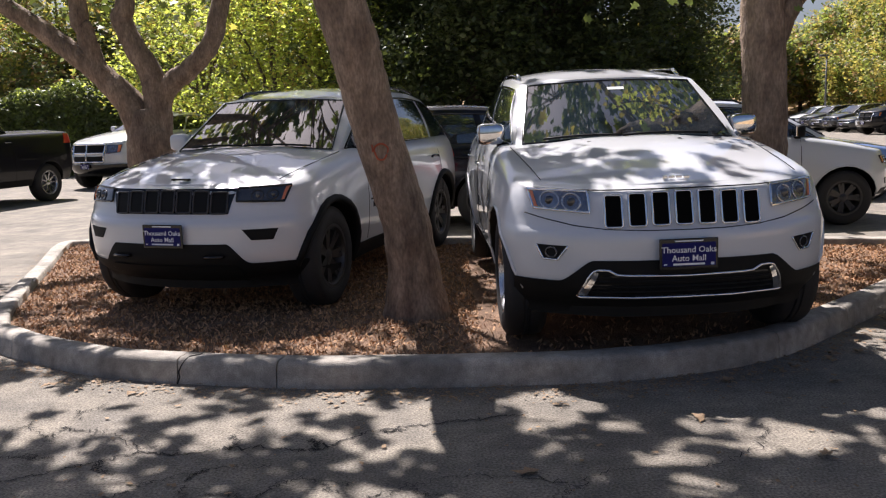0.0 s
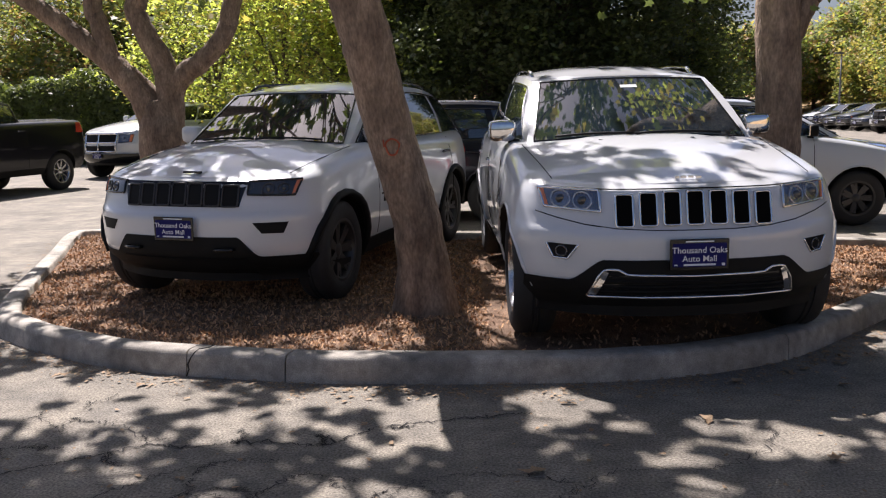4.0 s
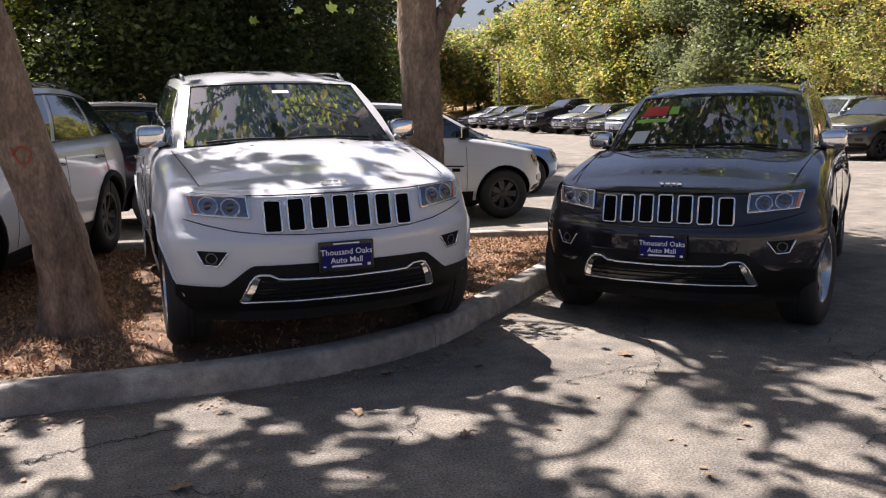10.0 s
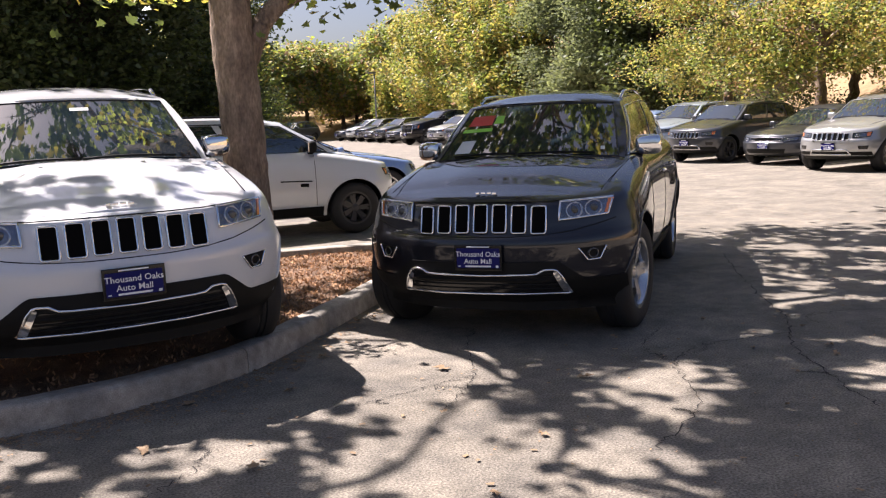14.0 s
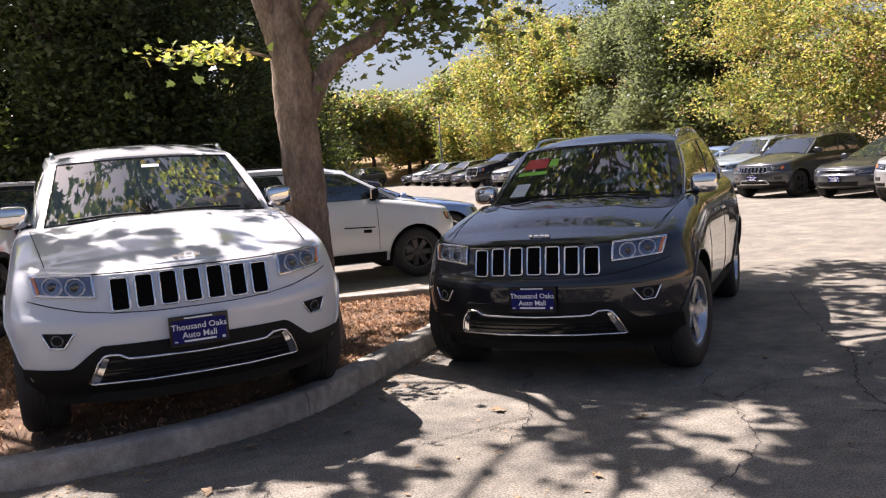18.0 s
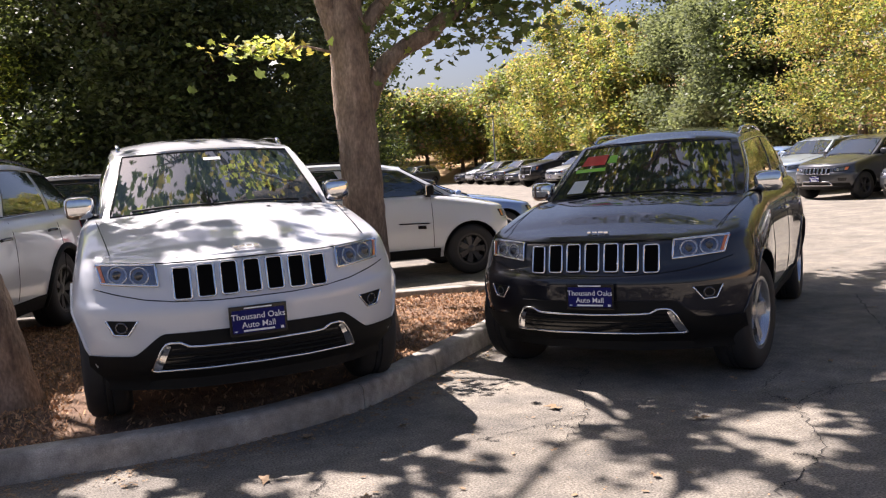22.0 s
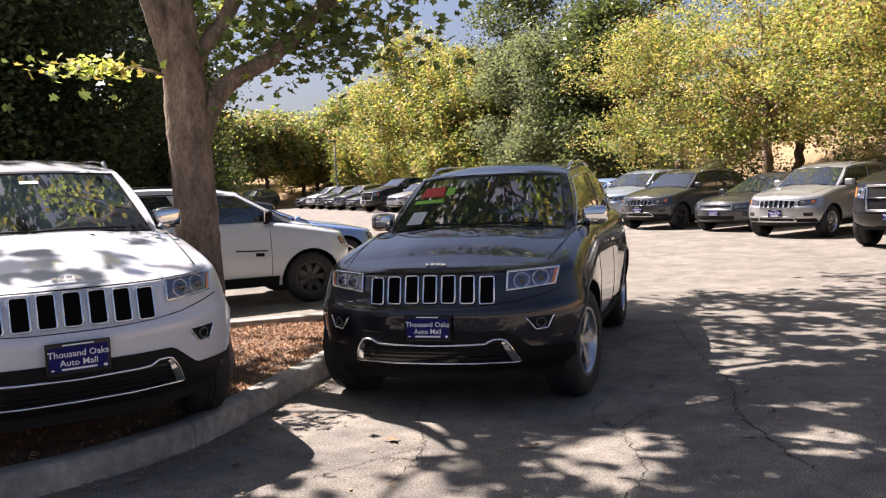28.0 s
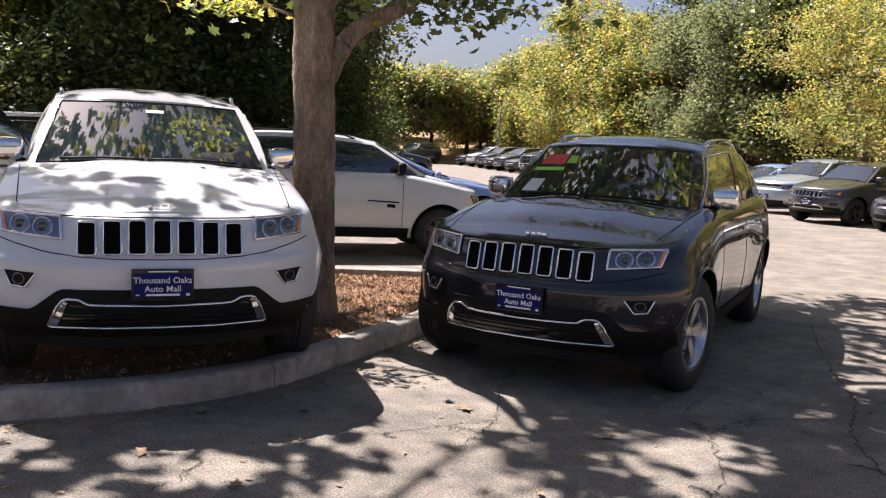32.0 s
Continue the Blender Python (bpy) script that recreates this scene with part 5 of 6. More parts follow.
# upright sycamore beside the chrome-trimmed car
tree("upright_sycamore", (2.53, 6.55, 0.08),
     [([(0, 0, -0.05), (0.0, 0.0, 0.74), (-0.01, 0.0, 1.24), (-0.02, 0.0, 1.65), (-0.04, 0.0, 2.07), (-0.05, 0.0, 2.48), (-0.06, 0.04, 2.9), (-0.06, 0.04, 3.73), (0.0, 0.08, 4.72)], [0.2, 0.175, 0.17, 0.164, 0.162, 0.154, 0.142, 0.111, 0.079]),
      ([(0.02, 0.0, 1.82), (0.17, 0.0, 2.15), (0.27, 0.0, 2.29), (0.41, 0.0, 2.4), (0.71, 0.0, 2.57), (1.16, 0.08, 2.98), (1.91, 0.25, 3.81), (2.99, 0.58, 4.72)], [0.087, 0.079, 0.075, 0.071, 0.067, 0.059, 0.047, 0.024]),
      ([(-0.02, 0.0, 2.03), (-0.12, 0.0, 2.42), (-0.2, 0.0, 2.69), (-0.25, 0.0, 2.9), (-0.5, 0.25, 3.89), (-0.83, 0.33, 4.72)], [0.087, 0.083, 0.079, 0.079, 0.055, 0.024]),
      ([(0.0, 0.04, 2.98), (-0.41, -0.17, 3.89), (-1.0, -0.33, 4.89), (-1.58, -0.41, 5.47)], [0.071, 0.055, 0.036, 0.012]),
      ([(0.0, 0.0, 2.4), (0.18, -0.04, 2.69), (0.35, -0.17, 2.98), (1.0, -1.0, 4.72)], [0.063, 0.063, 0.059, 0.024]),
      # long limb out of view, added to hold up the eastern leaf masses
      ([(-0.04, 0.07, 4.06), (0.83, 0.5, 5.39), (2.66, 1.16, 6.22), (4.98, 1.83, 6.55), (6.81, 1.99, 6.72)], [0.087, 0.071, 0.055, 0.04, 0.016]),
      ([(1.08, 0.08, 2.9), (1.91, -0.33, 3.48), (2.57, -0.58, 3.56)], [0.04, 0.024, 0.009]),
      ([(-0.02, 0.07, 3.89), (-0.17, 0.83, 5.06), (0.17, 1.99, 5.89)], [0.079, 0.055, 0.024]),
      ([(-0.17, 0.58, 4.72), (-1.0, 1.83, 5.72), (-1.99, 2.99, 6.55)], [0.055, 0.04, 0.016])],
     # the high masses are unseen, set where their shade falls on the asphalt
     [((0.79, 0.5, 6.1), (1.3, 1.1, 0.6), 72), ((0.39, -0.7, 6.0), (1.2, 0.7, 0.5), 40), ((1.89, -0.5, 6.1), (1.2, 0.9, 0.6), 42), ((0.49, -1.3, 6.1), (1.3, 0.6, 0.5), 42), ((2.19, -1.2, 6.2), (1.2, 0.7, 0.5), 30), ((-0.91, -0.9, 6.0), (0.8, 0.6, 0.4), 34), ((-1.06, 0.85, 5.9), (0.45, 0.4, 0.25), 7), ((2.79, 0.4, 6.2), (1.8, 1.7, 0.9), 85), ((-1.61, 4.5, 7.4), (1.6, 1.3, 0.8), 28), ((-0.11, 5.3, 7.8), (1.4, 1.2, 0.8), 24), ((1.69, 5.5, 8.0), (1.5, 1.3, 0.8), 26), ((4.89, 2.5, 6.9), (2.2, 1.9, 0.9), 44), ((7.69, 3.5, 7.6), (2.3, 1.9, 0.9), 31), ((5.89, 0.5, 6.6), (2.0, 1.4, 0.7), 38), ((0.49, 3.9, 7.0), (1.7, 1.4, 0.9), 70), ((3.29, 3.9, 7.2), (1.7, 1.4, 0.8), 55), ((1.0, 0.0, 2.80), (0.55, 0.35, 0.30), 34), ((1.75, 0.1, 3.0), (0.45, 0.3, 0.30), 18), ((0.35, 0.3, 2.95), (0.4, 0.35, 0.22), 14), ((-0.71, -0.12, 2.55), (0.41, 0.25, 0.17), 7), ((2.49, -0.58, 3.55), (0.62, 0.33, 0.25), 8), ((1.83, 0.17, 3.73), (0.75, 0.5, 0.33), 12)],
     *G3, 0.105, "upright sycamore with grey-brown bark and one low limb", 12, per=20, spread=0.31)
# a yellow sprig on a thin twig low on its trunk
upright = bpy.data.objects["upright_sycamore"]
v, f = tube_data([(-0.1, 0, 2.36), (-0.4, -0.05, 2.42), (-0.75, -0.08, 2.38), (-1.05, -0.12, 2.44)], [0.014, 0.010, 0.007, 0.003], 6)
part("twig", mesh_of("twig", v, f, BARK), None, upright)
_r = np.random.default_rng(21)
cen = np.array([(-0.72, -0.08, 2.40)]) + _r.normal(size=(150, 3)) * np.array([0.20, 0.11, 0.05])
part("sprig", leaf_cloud("sprig", cen, _r.uniform(0.02, 0.048, 150), [LEAF_YELLOW, LEAF_BRIGHT, LEAF], [0.45, 0.35, 0.20], 22), None, upright, "yellowing leaves")["kind"] = "stuff"
# forked sycamore at the west end
tree("forked_sycamore", (-3.17, 9.3, 0.08),
     [([(0, 0, -0.05), (0, 0, 0.7), (0, 0, 1.25), (0.01, 0, 1.62)], [0.28, 0.25, 0.25, 0.17]),
      ([(-0.02, 0, 0.9), (-0.13, 0, 1.58), (-0.44, 0, 1.97), (-0.75, 0, 2.25), (-1.14, 0, 2.56), (-1.48, 0, 2.79), (-2.4, 0.1, 3.4)], [0.17, 0.165, 0.13, 0.115, 0.10, 0.09, 0.05]),
      ([(-0.36, 0, 1.85), (-0.49, 0, 2.06), (-0.60, 0, 2.45), (-0.65, 0, 2.81), (-0.6, 0.2, 4.6)], [0.09, 0.105, 0.10, 0.095, 0.04]),
      ([(0.03, 0, 0.9), (0.12, 0, 1.64), (0.06, 0, 2.01), (-0.10, 0, 2.32), (-0.20, 0, 2.61), (-0.13, 0, 2.8), (0, 0.1, 4.4)], [0.16, 0.15, 0.13, 0.115, 0.11, 0.10, 0.04]),
      ([(0.06, 0, 1.3), (0.2, 0, 1.8), (0.49, 0, 2.03), (0.74, 0, 2.29), (0.89, 0, 2.75), (1.3, 0.1, 4.4)], [0.12, 0.12, 0.105, 0.10, 0.095, 0.03])],
     # high masses added out of view to shade the hood and fill its windscreen's reflection
     [((0.0, 0.2, 5.9), (1.0, 0.8, 0.4), 30), ((0.9, 0.3, 6.2), (0.8, 0.7, 0.3), 16), ((0.6, -0.6, 5.4), (1.8, 1.6, 1.0), 7), ((-2.0, 0.0, 5.0), (1.8, 1.6, 1.0), 50), ((2.0, -1.2, 6.4), (1.6, 1.4, 0.8), 9), ((-1.2, 0.3, 3.1), (0.9, 0.5, 0.3), 10), ((0.4, 2.2, 6.2), (1.9, 1.6, 0.9), 70), ((2.0, 3.0, 7.0), (1.6, 1.4, 0.8), 45), ((-0.2, 0.8, 3.0), (0.7, 0.4, 0.22), 7)],
     *G3, 0.105, "forked sycamore with four thick limbs and smooth brown bark", 13, per=20, spread=0.31)

# ---- background planting ----
def wild_tree(name, x, y, height, crown_r, low, mats, share, leaf, label, seed, count, bark=BARK_DARK, trunk=0.18, per=20, stems=4, group="", spread=None):
    """A tree grown by rule: a bent trunk, a few limbs, and uneven leaf masses round their ends."""
    rng = np.random.default_rng(seed)
    z = ground_z(x, y)
    lean = rng.uniform(-0.08, 0.08, 2) * height
    fork = low + 0.12 * (height - low)
    top = (lean[0], lean[1], height * 0.86)
    limbs = [([(0, 0, -0.2), (lean[0] * 0.2, lean[1] * 0.2, fork * 0.6), (lean[0] * 0.5, lean[1] * 0.5, fork + 0.3 * (height - fork)), top], [trunk * 1.25, trunk, trunk * 0.75, 0.03])]
    blobs = [((lean[0], lean[1], height - crown_r * 0.5), (crown_r * 0.6, crown_r * 0.6, crown_r * 0.5), count // 5)]
    for k in range(stems):
        a = 2 * math.pi * (k + rng.uniform(-0.3, 0.3)) / stems
        zs = fork + (height - fork) * rng.uniform(0.0, 0.25)
        ze = low + (height - low) * rng.uniform(0.25, 0.8)
        r = crown_r * rng.uniform(0.5, 0.75)
        e = (lean[0] * 0.6 + r * math.cos(a), lean[1] * 0.6 + r * math.sin(a), ze)
        limbs.append(([(lean[0] * 0.3, lean[1] * 0.3, zs), (e[0] * 0.5, e[1] * 0.5, (zs + ze) / 2 + 0.2), e], [trunk * 0.6, trunk * 0.4, 0.02]))
        blobs.append((e, (crown_r * rng.uniform(0.4, 0.6), crown_r * rng.uniform(0.4, 0.6), (height - low) * rng.uniform(0.16, 0.3)), count // stems // 2))
        b = (e[0] * 1.1, e[1] * 1.1, low + (height - low) * rng.uniform(0.08, 0.35))
        blobs.append((b, (crown_r * 0.4, crown_r * 0.4, (height - low) * 0.14), count // stems // 3))
    t = tree(name, (x, y, z), limbs, blobs, mats, share, leaf, label, seed, per=per, spread=spread or leaf * 2.6, sides=4, bark=bark, twigs=False, flare=False, wob=0.03)
    if group:
        t["group"] = group
    return t


DARK3 = ([LEAF_DARK, LEAF], [0.88, 0.12])
YELLOW3 = ([FAR_GREEN, FAR_YELLOW, FAR_BROWN, LEAF_DARK], [0.38, 0.37, 0.11, 0.14])
OLIVE3 = ([FAR_GREEN, LEAF_GREY, FAR_YELLOW, FAR_BROWN], [0.36, 0.32, 0.20, 0.12])

# shady evergreens behind the cars
for i, (x, y, h, r) in enumerate(((-0.2, 24.5, 12.5, 3.0), (2.7, 23.0, 13.0, 3.2), (1.0, 21.5, 11.0, 2.8), (1.2, 28.0, 15.0, 4.0), (4.4, 27.0, 13.0, 3.2))):
    wild_tree("shade_tree", x, y, h, r, 0.9, *DARK3, 0.078, "tall dense dark green tree standing in its own shade", 100 + i, 1250, trunk=0.22, stems=6, per=48, spread=0.36, group="shade trees")
# shrubs lit from behind: the glow is partly put into LEAF_BRIGHT, mostly at x < 0
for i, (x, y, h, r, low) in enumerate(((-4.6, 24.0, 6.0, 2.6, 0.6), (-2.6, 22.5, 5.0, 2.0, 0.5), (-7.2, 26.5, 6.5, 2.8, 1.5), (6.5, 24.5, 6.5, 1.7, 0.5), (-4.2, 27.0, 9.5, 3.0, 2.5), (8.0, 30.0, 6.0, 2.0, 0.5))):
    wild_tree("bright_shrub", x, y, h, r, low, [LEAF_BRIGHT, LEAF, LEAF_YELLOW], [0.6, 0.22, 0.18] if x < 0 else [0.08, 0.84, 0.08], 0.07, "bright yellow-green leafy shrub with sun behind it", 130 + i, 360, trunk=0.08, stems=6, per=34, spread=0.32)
# olive trees beyond the hedge
for i, (x, y, h, r) in enumerate(((-12.0, 38.0, 10.0, 4.2), (-17.5, 40.0, 9.5, 4.2), (-8.0, 42.0, 11.0, 4.5), (-23.0, 44.0, 10.0, 4.6), (-14.0, 48.0, 13.0, 5.0), (-27.0, 38.0, 9.0, 4.0), (-5.0, 46.0, 12.0, 4.5))):
    wild_tree("olive_tree", x, y, h, r, 1.6, *OLIVE3, 0.13, "olive-green tree beyond the hedge", 150 + i, 420, stems=6, per=40, spread=0.5, group="trees beyond the hedge")
# sycamores behind the right-hand row
for i, (x, y, h, r) in enumerate(((23.9, 18.0, 8.0, 3.6), (23.2, 11.8, 8.0, 3.8), (22.9, 5.6, 8.0, 3.6), (25.5, 23.2, 8.0, 3.4), (27.2, 14.0, 7.6, 3.8), (26.8, 8.2, 7.6, 3.6), (28.2, 20.2, 7.6, 3.6), (24.0, 0.0, 8.0, 3.8))):
    wild_tree("yellowing_sycamore", x, y, h, r, 1.9, *YELLOW3, 0.064, "sycamore with yellowing green leaves behind the parked row", 170 + i, 300, bark=BARK, trunk=0.17, stems=8, per=112, spread=0.33, group="sycamores along the hill")
# low dark shrubs under them
for i in range(9):
    wild_tree("understory_shrub", 24.3 + 0.12 * (3.0 + 2.7 * i) + 0.4 * (i % 2), 3.0 + 2.7 * i, 1.9 + 0.3 * (i % 3), 1.5, 0.1, [LEAF_DARK, LEAF_GREY], [0.6, 0.4], 0.06, "low dark shrub under the sycamores", 290 + i, 90, trunk=0.05, stems=5, per=34, spread=0.26, group="shrubs along the hill")
# trees between the rows and up the hill
for i, (x, y, h, r) in enumerate(((33.0, 58.0, 13.0, 4.6), (32.5, 53.0, 11.0, 4.2), (34.0, 66.0, 10.0, 4.0), (31.5, 48.0, 8.0, 3.2))):
    wild_tree("golden_tree", x, y, h, r, 0.8, [FAR_GREEN, FAR_YELLOW, FAR_BROWN, LEAF_DARK], [0.42, 0.38, 0.06, 0.14], 0.13, "golden-green tree on the dry bank", 200 + i, 620, stems=6, per=46, spread=0.52)
for i, (x, y, h, r) in enumerate(((31.8, 41.5, 9.0, 3.4), (31.0, 37.0, 8.5, 3.0))):
    wild_tree("grey_tree", x, y, h, r, 0.6, [LEAF_GREY, LEAF_DARK], [0.9, 0.1], 0.11, "soft grey-green tree on the bank", 210 + i, 560, stems=6, per=58, spread=0.42)
for i, (x, y, h, r) in enumerate(((29.8, 32.8, 10.0, 2.6), (35.0, 36.5, 13.0, 3.6), (36.0, 46.0, 14.0, 4.0))):
    wild_tree("dark_oak", x, y, h, r, 0.8, *DARK3, 0.15, "dark oak on the bank", 220 + i, 440, stems=6, per=44, spread=0.55)
rng = np.random.default_rng(77)
for i in range(16):
    y = 80 + 3.0 * (i % 4) + 12 * (i // 8)
    x = 14 + 4.6 * i + rng.uniform(-1.5, 1.5) if i < 9 else 18 + 6.5 * (i - 9) + rng.uniform(-2, 2)
    wild_tree("hill_oak", x, y + rng.uniform(-2, 2), rng.uniform(5, 6.5), rng.uniform(3.2, 4.2), 0.9, *OLIVE3, 0.21, "round olive-green oak on the dry hill", 240 + i, 240, stems=6, per=44, spread=0.7, group="oaks on the hill")


def build_hedge():
    """A clipped hedge along a chain-link line at the lot's west end."""
    rng = np.random.default_rng(9)
    n = 44000
    x = rng.uniform(-34, -4.2, n)
    face = rng.random(n)
    top = 2.85 + 0.18 * np.sin(x * 1.3) + 0.12 * np.sin(x * 3.7)
    z = np.where(face < 0.72, -0.1 + (top + 0.1) * rng.random(n), top + rng.uniform(-0.12, 0.22, n))
    y = np.where(face < 0.72, 30.0 + rng.normal(0, 0.16, n), 30.0 + rng.uniform(0, 1.3, n))
    cen = np.stack([x, y, z], 1)
    root = thing("hedge", Matrix(), "long dark green clipped hedge with sunlit top", "hedge")
    bm = bmesh.new()
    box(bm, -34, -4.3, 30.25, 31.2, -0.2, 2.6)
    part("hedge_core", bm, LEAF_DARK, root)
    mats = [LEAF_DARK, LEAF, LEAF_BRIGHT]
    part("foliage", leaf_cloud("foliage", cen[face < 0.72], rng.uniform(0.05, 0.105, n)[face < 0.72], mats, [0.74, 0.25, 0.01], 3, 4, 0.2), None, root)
    # sunlight on the top is put into the colour: fewer dark leaves, more bright
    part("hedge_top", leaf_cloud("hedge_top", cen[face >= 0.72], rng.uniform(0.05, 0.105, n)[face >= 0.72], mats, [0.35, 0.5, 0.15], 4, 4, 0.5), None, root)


build_hedge()

for i, (x, y, h, r) in enumerate(((17.0, 70.5, 8.0, 3.8), (21.5, 72.0, 8.2, 4.0), (26.0, 73.5, 8.0, 3.6), (30.5, 76.0, 8.0, 4.2), (36.0, 74.0, 10.0, 4.2), (12.0, 70.0, 9.0, 4.0), (7.0, 68.0, 9.0, 4.0))):
    wild_tree("hill_oak", x, y, h, r, 2.0, *OLIVE3, 0.20, "round olive-green oak on the dry hill", 270 + i, 300, stems=6, per=46, spread=0.7, group="oaks on the hill")
# far lamp post
pole = thing("lamp_post", Matrix.Translation((27.6, 61.5, ground_z(27.6, 61.5))), "thin dark lamp post at the far end of the lot", "lamp post")
v, f = tube_data([(0, 0, -0.1), (0, 0, 2.6), (0, 0, 5.2)], [0.09, 0.07, 0.05], 8)
part("post", mesh_of("post", v, f, STEEL), None, pole)
bm = bmesh.new()
box(bm, -0.5, 0.1, -0.12, 0.12, 5.1, 5.25, 0.03)
part("lamp_head", bm, STEEL, pole)

# far rows of cars, copied from the near ones
def lookup(name):
    return bpy.data.objects[name]


FAR = "far row of parked cars"
pool = [("compact_suv", "white compact sport utility far off in the lot"), ("dark_suv", "dark grey sport utility far off in the lot"), ("dark_saloon", "dark saloon far off in the lot"),
        ("silver_suv", "silver sport utility far off in the lot"), ("black_crew_pickup", "black pickup truck far off in the lot"), ("pale_minivan", "pale minivan far off in the lot")]
order = [2, 3, 1, 5, 2, 1, 3, 4, 0, 2, 1, 2, 1, 0, 2]
for i, k in enumerate(order):
    f = i / 14
    x, y = 22.2 + 4.6 * f ** 0.85 + rng.uniform(-0.15, 0.15), 26.9 + 2.55 * i
    c = copy_thing(lookup(pool[k][0]), car_at(x, y, ground_z(x, y), -80 + rng.uniform(-2, 2)))
    tagged(c, pool[k][1], group=FAR)
for x, y, k, h in ((17.75, 6.15, 1, -87),):
    c = copy_thing(lookup(pool[k][0]), car_at(x, y, ground_z(x, y), h))
    tagged(c, pool[k][1].replace(" far off in the lot", " beside the black pickup"), group=ROW)
for x, y, k, h in ((22.0, 65.0, 1, -60), (18.0, 66.0, 2, -30), (14.5, 66.0, 2, -20), (10.5, 34.0, 1, 90)):
    c = copy_thing(lookup(pool[k][0]), car_at(x, y, ground_z(x, y), h))
    tagged(c, pool[k][1], group=FAR)


# ---- asphalt details ----
def crack_line(pts, width, seed):
    """A fine dark crack as a thin ragged strip just above the asphalt."""
    rng = np.random.default_rng(seed)
    p = spline(pts, 18 * len(pts))
    p[1:-1] += rng.normal(size=(len(p) - 2, 2)) * 0.014
    verts, faces = [], []
    for i, q in enumerate(p):
        t = p[min(i + 1, len(p) - 1)] - p[max(i - 1, 0)]
        t = t / (np.linalg.norm(t) + 1e-9)
        w = width * rng.uniform(0.35, 1.25)
        verts += [(q[0] - t[1] * w, q[1] + t[0] * w, 0.004), (q[0] + t[1] * w, q[1] - t[0] * w, 0.004)]
    for i in range(len(p) - 1):
        faces.append((2 * i, 2 * i + 1, 2 * i + 3, 2 * i + 2))
    c = new("asphalt_crack", mesh_of("asphalt_crack", verts, faces, CRACK, smooth=False))
    tagged(c, "fine dark crack running across the worn asphalt", "crack", kind="structure")


CRACKS = [
    ([(-2.5, 3.1), (-1.9, 3.39), (-1.6, 3.55), (-1.39, 3.67), (-1.2, 3.63), (-0.91, 3.69), (-0.64, 3.64), (-0.52, 3.67), (-0.37, 3.82), (-0.07, 3.92), (0.4, 4.0)], 0.0050),
    ([(-1.6, 2.9), (-1.38, 3.17), (-1.21, 3.35), (-0.95, 3.47), (-0.76, 3.47)], 0.0030),
    ([(-1.9, 2.85), (-1.45, 3.04), (-1.27, 3.04), (-1.0, 3.14), (-0.82, 3.07), (-0.7, 3.23), (-0.61, 3.32), (-0.37, 3.23)], 0.0032),
    ([(-1.91, 4.03), (-1.82, 3.99), (-1.63, 3.93), (-1.4, 3.67)], 0.0026),
    ([(-2.12, 4.14), (-2.05, 4.02), (-1.91, 3.9)], 0.0024),
    ([(-2.3, 3.6), (-2.0, 3.66), (-1.88, 3.64), (-1.8, 3.65)], 0.0024),
    ([(-1.87, 4.15), (-1.95, 4.3)], 0.0022),
    ([(-0.38, 2.97), (-0.31, 3.07), (-0.27, 3.15), (0.1, 3.3), (0.5, 3.2)], 0.0026),
    ([(0.4, 3.0), (0.7, 3.3), (1.2, 3.35), (1.5, 3.7)], 0.0024),
    ([(2.65, 3.55), (3.1, 4.0), (3.4, 4.6), (3.7, 5.0)], 0.0034),
    ([(2.3, 3.9), (2.7, 3.95), (3.1, 4.0)], 0.0026),
    ([(4.5, 2.4), (5.0, 3.3), (5.6, 3.9), (6.4, 5.0), (7.3, 6.1)], 0.0048),
    ([(3.2, 2.6), (3.8, 2.9), (4.2, 3.5), (4.6, 3.7), (5.3, 3.6)], 0.0036),
    ([(4.2, 3.5), (4.3, 3.9), (4.7, 4.2)], 0.0030),
    ([(7.5, 3.0), (8.4, 4.4), (9.8, 5.2)], 0.0045),
    ([(6.4, 5.0), (6.9, 4.6), (7.8, 4.4), (8.4, 4.4)], 0.0036),
    ([(5.6, 3.9), (6.3, 3.7), (6.8, 3.1)], 0.0036)]
for i, (pts, width) in enumerate(CRACKS):
    crack_line(pts, width, i + 1)
    # short side branches
    rng = np.random.default_rng(900 + i)
    for a, b in list(zip(pts, pts[1:]))[::2]:
        f = rng.uniform(0.2, 0.8)
        x, y = a[0] + (b[0] - a[0]) * f, a[1] + (b[1] - a[1]) * f
        w = rng.uniform(0, 2 * math.pi)
        d = rng.uniform(0.08, 0.28)
        crack_line([(x, y), (x + 0.5 * d * math.cos(w), y + 0.5 * d * math.sin(w)), (x + d * math.cos(w + 0.5), y + d * math.sin(w + 0.5))], width * 0.55, 60 + i)

# jagged break through the kerb
o = Vector((-1.50, 4.704, 0.0))
k = min(range(len(OUTLINE)), key=lambda i: (OUTLINE[i] - o).length)
t = (OUTLINE[(k + 1) % len(OUTLINE)] - OUTLINE[k - 1]).normalized()
q = Vector((-t.y, t.x, 0))
v, f = tube_data([OUTLINE[k] + t * a + q * b + Vector((0, 0, c)) for a, b, c in ((0, -0.001, 0.0), (0.016, 0.004, 0.04), (0.008, 0.007, 0.07), (0.026, 0.012, 0.105), (0.05, 0.028, 0.139), (0.062, 0.06, 0.151), (0.10, 0.10, 0.151), (0.095, 0.15, 0.15))], [0.005, 0.004, 0.006, 0.004, 0.006, 0.005, 0.004, 0.004], 5)
part("kerb_crack", mesh_of("kerb_crack", v, f, CRACK, smooth=False), None, lookup("kerb"), "dark jagged break")


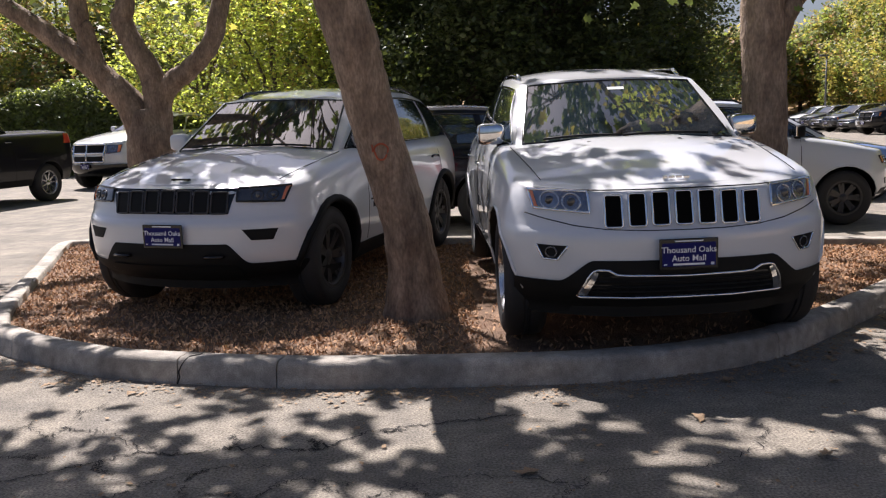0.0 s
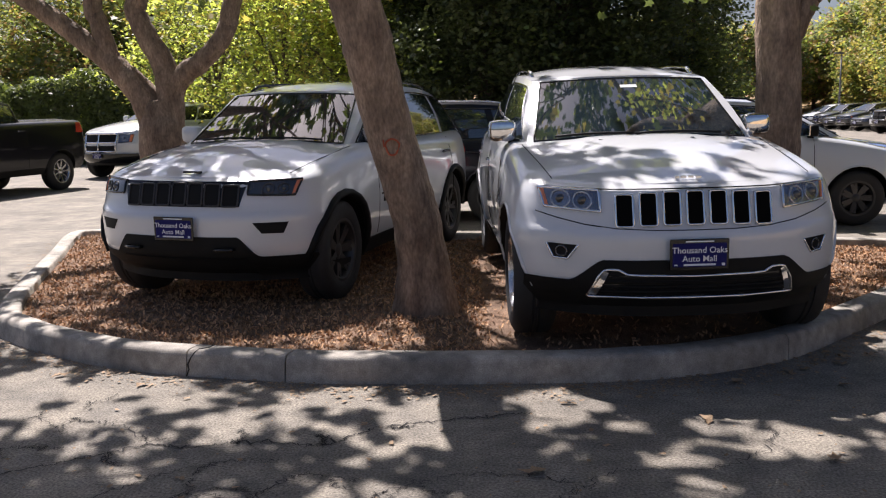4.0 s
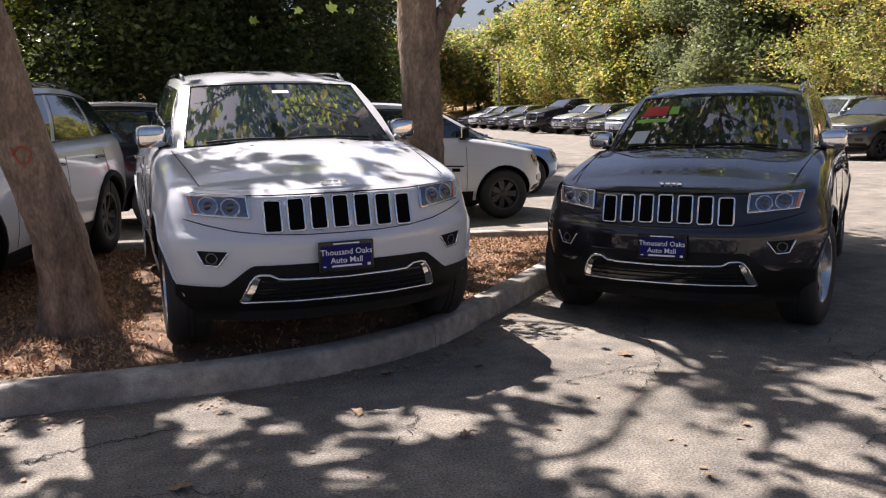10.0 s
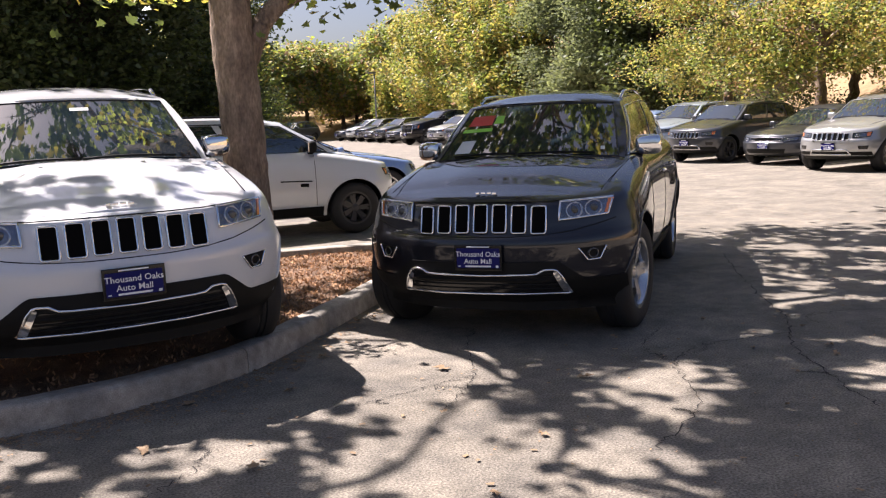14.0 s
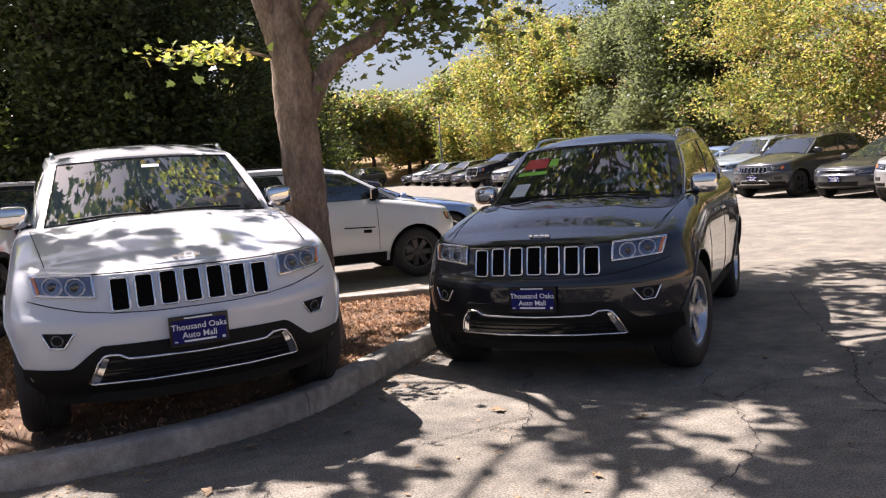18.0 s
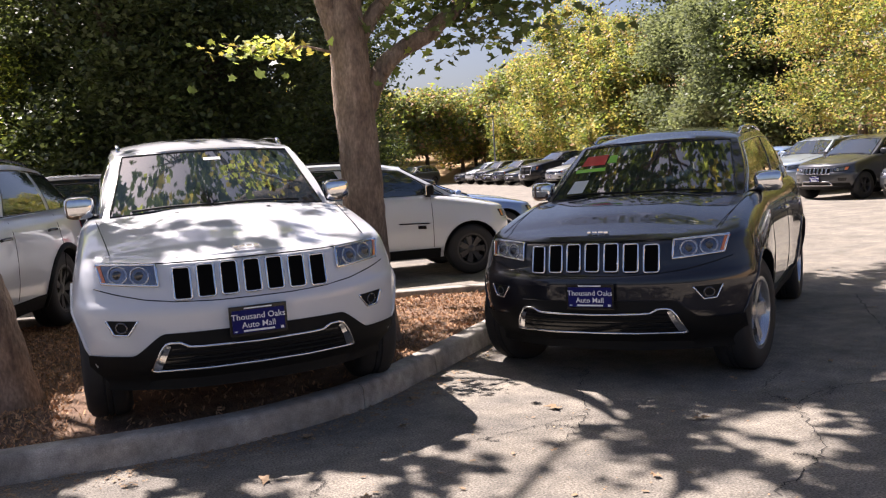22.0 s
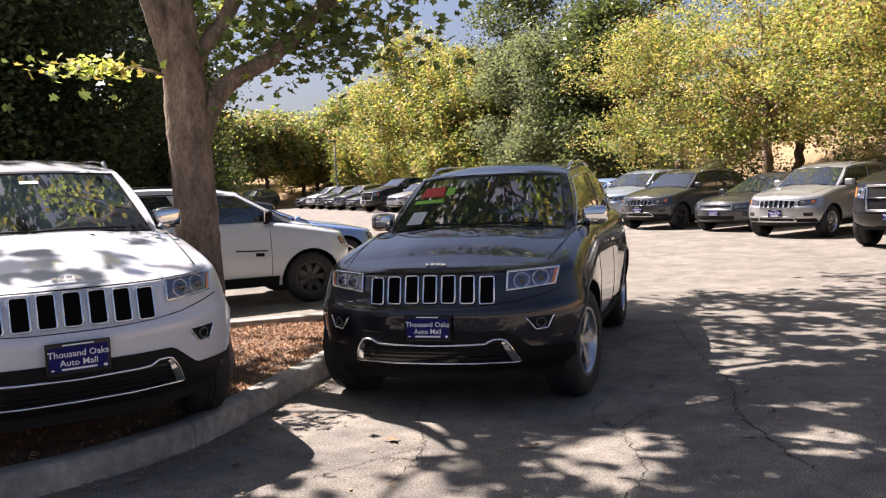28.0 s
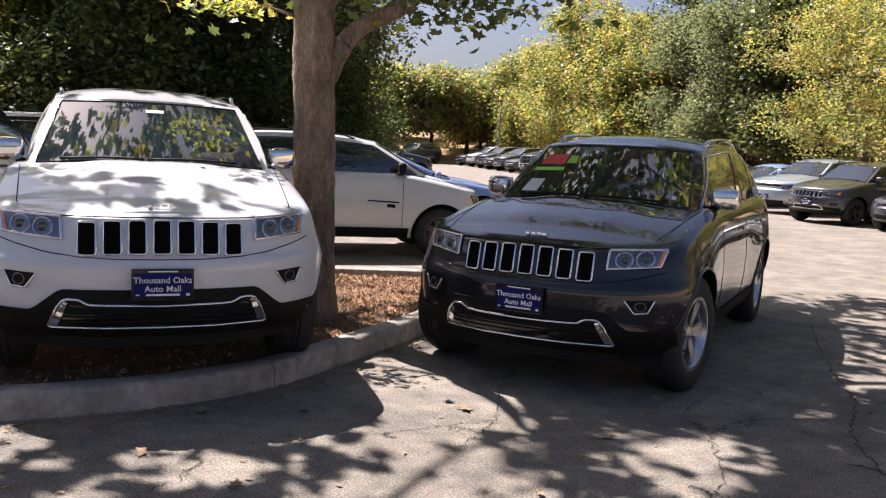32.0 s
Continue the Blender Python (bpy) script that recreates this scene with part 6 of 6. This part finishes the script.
def fallen_leaf(x, y, size, seed):
    rng = np.random.default_rng(seed)
    verts, faces = [(0, 0, 0.012)], []
    N = 11
    for k in range(N):
        a = 2 * math.pi * k / N
        r = size * (1.0 if k % 2 else 0.55) * rng.uniform(0.8, 1.1) * (1.25 if abs(math.cos(a)) > 0.8 else 0.8)
        verts.append((r * math.cos(a), r * math.sin(a) * 0.8, 0.006 + rng.uniform(0, 0.02)))
    faces = [(0, 1 + k, 1 + (k + 1) % N) for k in range(N)]
    ob = new("fallen_leaf", mesh_of("fallen_leaf", verts, faces, DRY_LEAF))
    ob.matrix_world = pose(x, y, ground_z(x, y), 0, 0, rng.uniform(0, 360))
    tagged(ob, "curled dry brown sycamore leaf on the asphalt", "leaf", "fallen leaves")


rng = np.random.default_rng(31)
SPOTS = [(1.23, 3.86), (1.62, 3.38), (2.25, 4.72), (2.5, 4.9), (2.75, 5.1), (1.9, 4.55), (2.1, 4.35), (-1.1, 4.2), (0.35, 3.3), (3.2, 5.7), (3.0, 4.2), (3.6, 3.6), (2.9, 3.0), (5.1, 3.1), (2.0, 4.62), (2.32, 4.85), (2.62, 5.22), (3.05, 5.66), (1.55, 4.42), (-1.75, 4.55), (-2.3, 4.75), (3.4, 5.95)]
for i, (x, y) in enumerate(SPOTS + [(rng.uniform(-2.5, 9), rng.uniform(2.4, 4.2)) for _ in range(18)]):
    fallen_leaf(x, y, rng.uniform(0.03, 0.06) if i < 22 else rng.uniform(0.016, 0.04), 400 + i)
verts, faces = [], []
for i in range(11000):
    if i < 5600:
        k = rng.integers(0, len(OUTLINE))
        q = inset(OUTLINE, -abs(rng.normal(0, 0.16)) - 0.01)[k] if i < 10 else OUTLINE[k] + (OUTLINE[k] - Vector((0.5, 6.8, 0))).normalized() * (abs(rng.normal(0, 0.14)) + 0.01)
        x, y = q.x + rng.normal(0, 0.03), q.y + rng.normal(0, 0.03)
    else:
        x, y = rng.uniform(-4, 16), rng.uniform(1.6, 9)
        if -4.3 < x < 5.5 and y > 4.2:
            continue
    s, a = rng.uniform(0.003, 0.008) if rng.random() < 0.75 else rng.uniform(0.008, 0.02), rng.uniform(0, 6.28)
    b = len(verts)
    for c, d in ((-1, -0.5), (1, -0.4), (0.8, 0.5), (-0.7, 0.6)):
        verts.append((x + s * (c * math.cos(a) - d * math.sin(a)), y + s * (c * math.sin(a) + d * math.cos(a)), 0.006 + rng.uniform(0, 0.006)))
    faces.append((b, b + 1, b + 2, b + 3))
litter = new("leaf_litter", mesh_of("leaf_litter", verts, faces, DRY_LEAF, smooth=False))
tagged(litter, "small dry leaf and bark bits strewn on the asphalt", "litter", kind="stuff")

# orange spray mark on the leaning trunk
mark = thing("spray_mark", Matrix.Translation((-0.375, 5.672, 1.27)), "orange survey mark sprayed on the leaning trunk", "mark")
pts = [(0.045 * math.cos(a) * (1 + 0.15 * math.sin(3 * a)), -0.012 + 0.02 * (math.cos(a)) ** 2, 0.055 * math.sin(a)) for a in np.linspace(0, 2 * math.pi, 16)[:-1]]
v, f = tube_data(pts, 0.007, 5, True)
part("ring", mesh_of("ring", v, f, ORANGE), None, mark)
v, f = tube_data([(-0.055, 0.0, 0.0), (-0.06, 0.0, 0.05)], 0.006, 5)
part("dash", mesh_of("dash", v, f, ORANGE), None, mark)
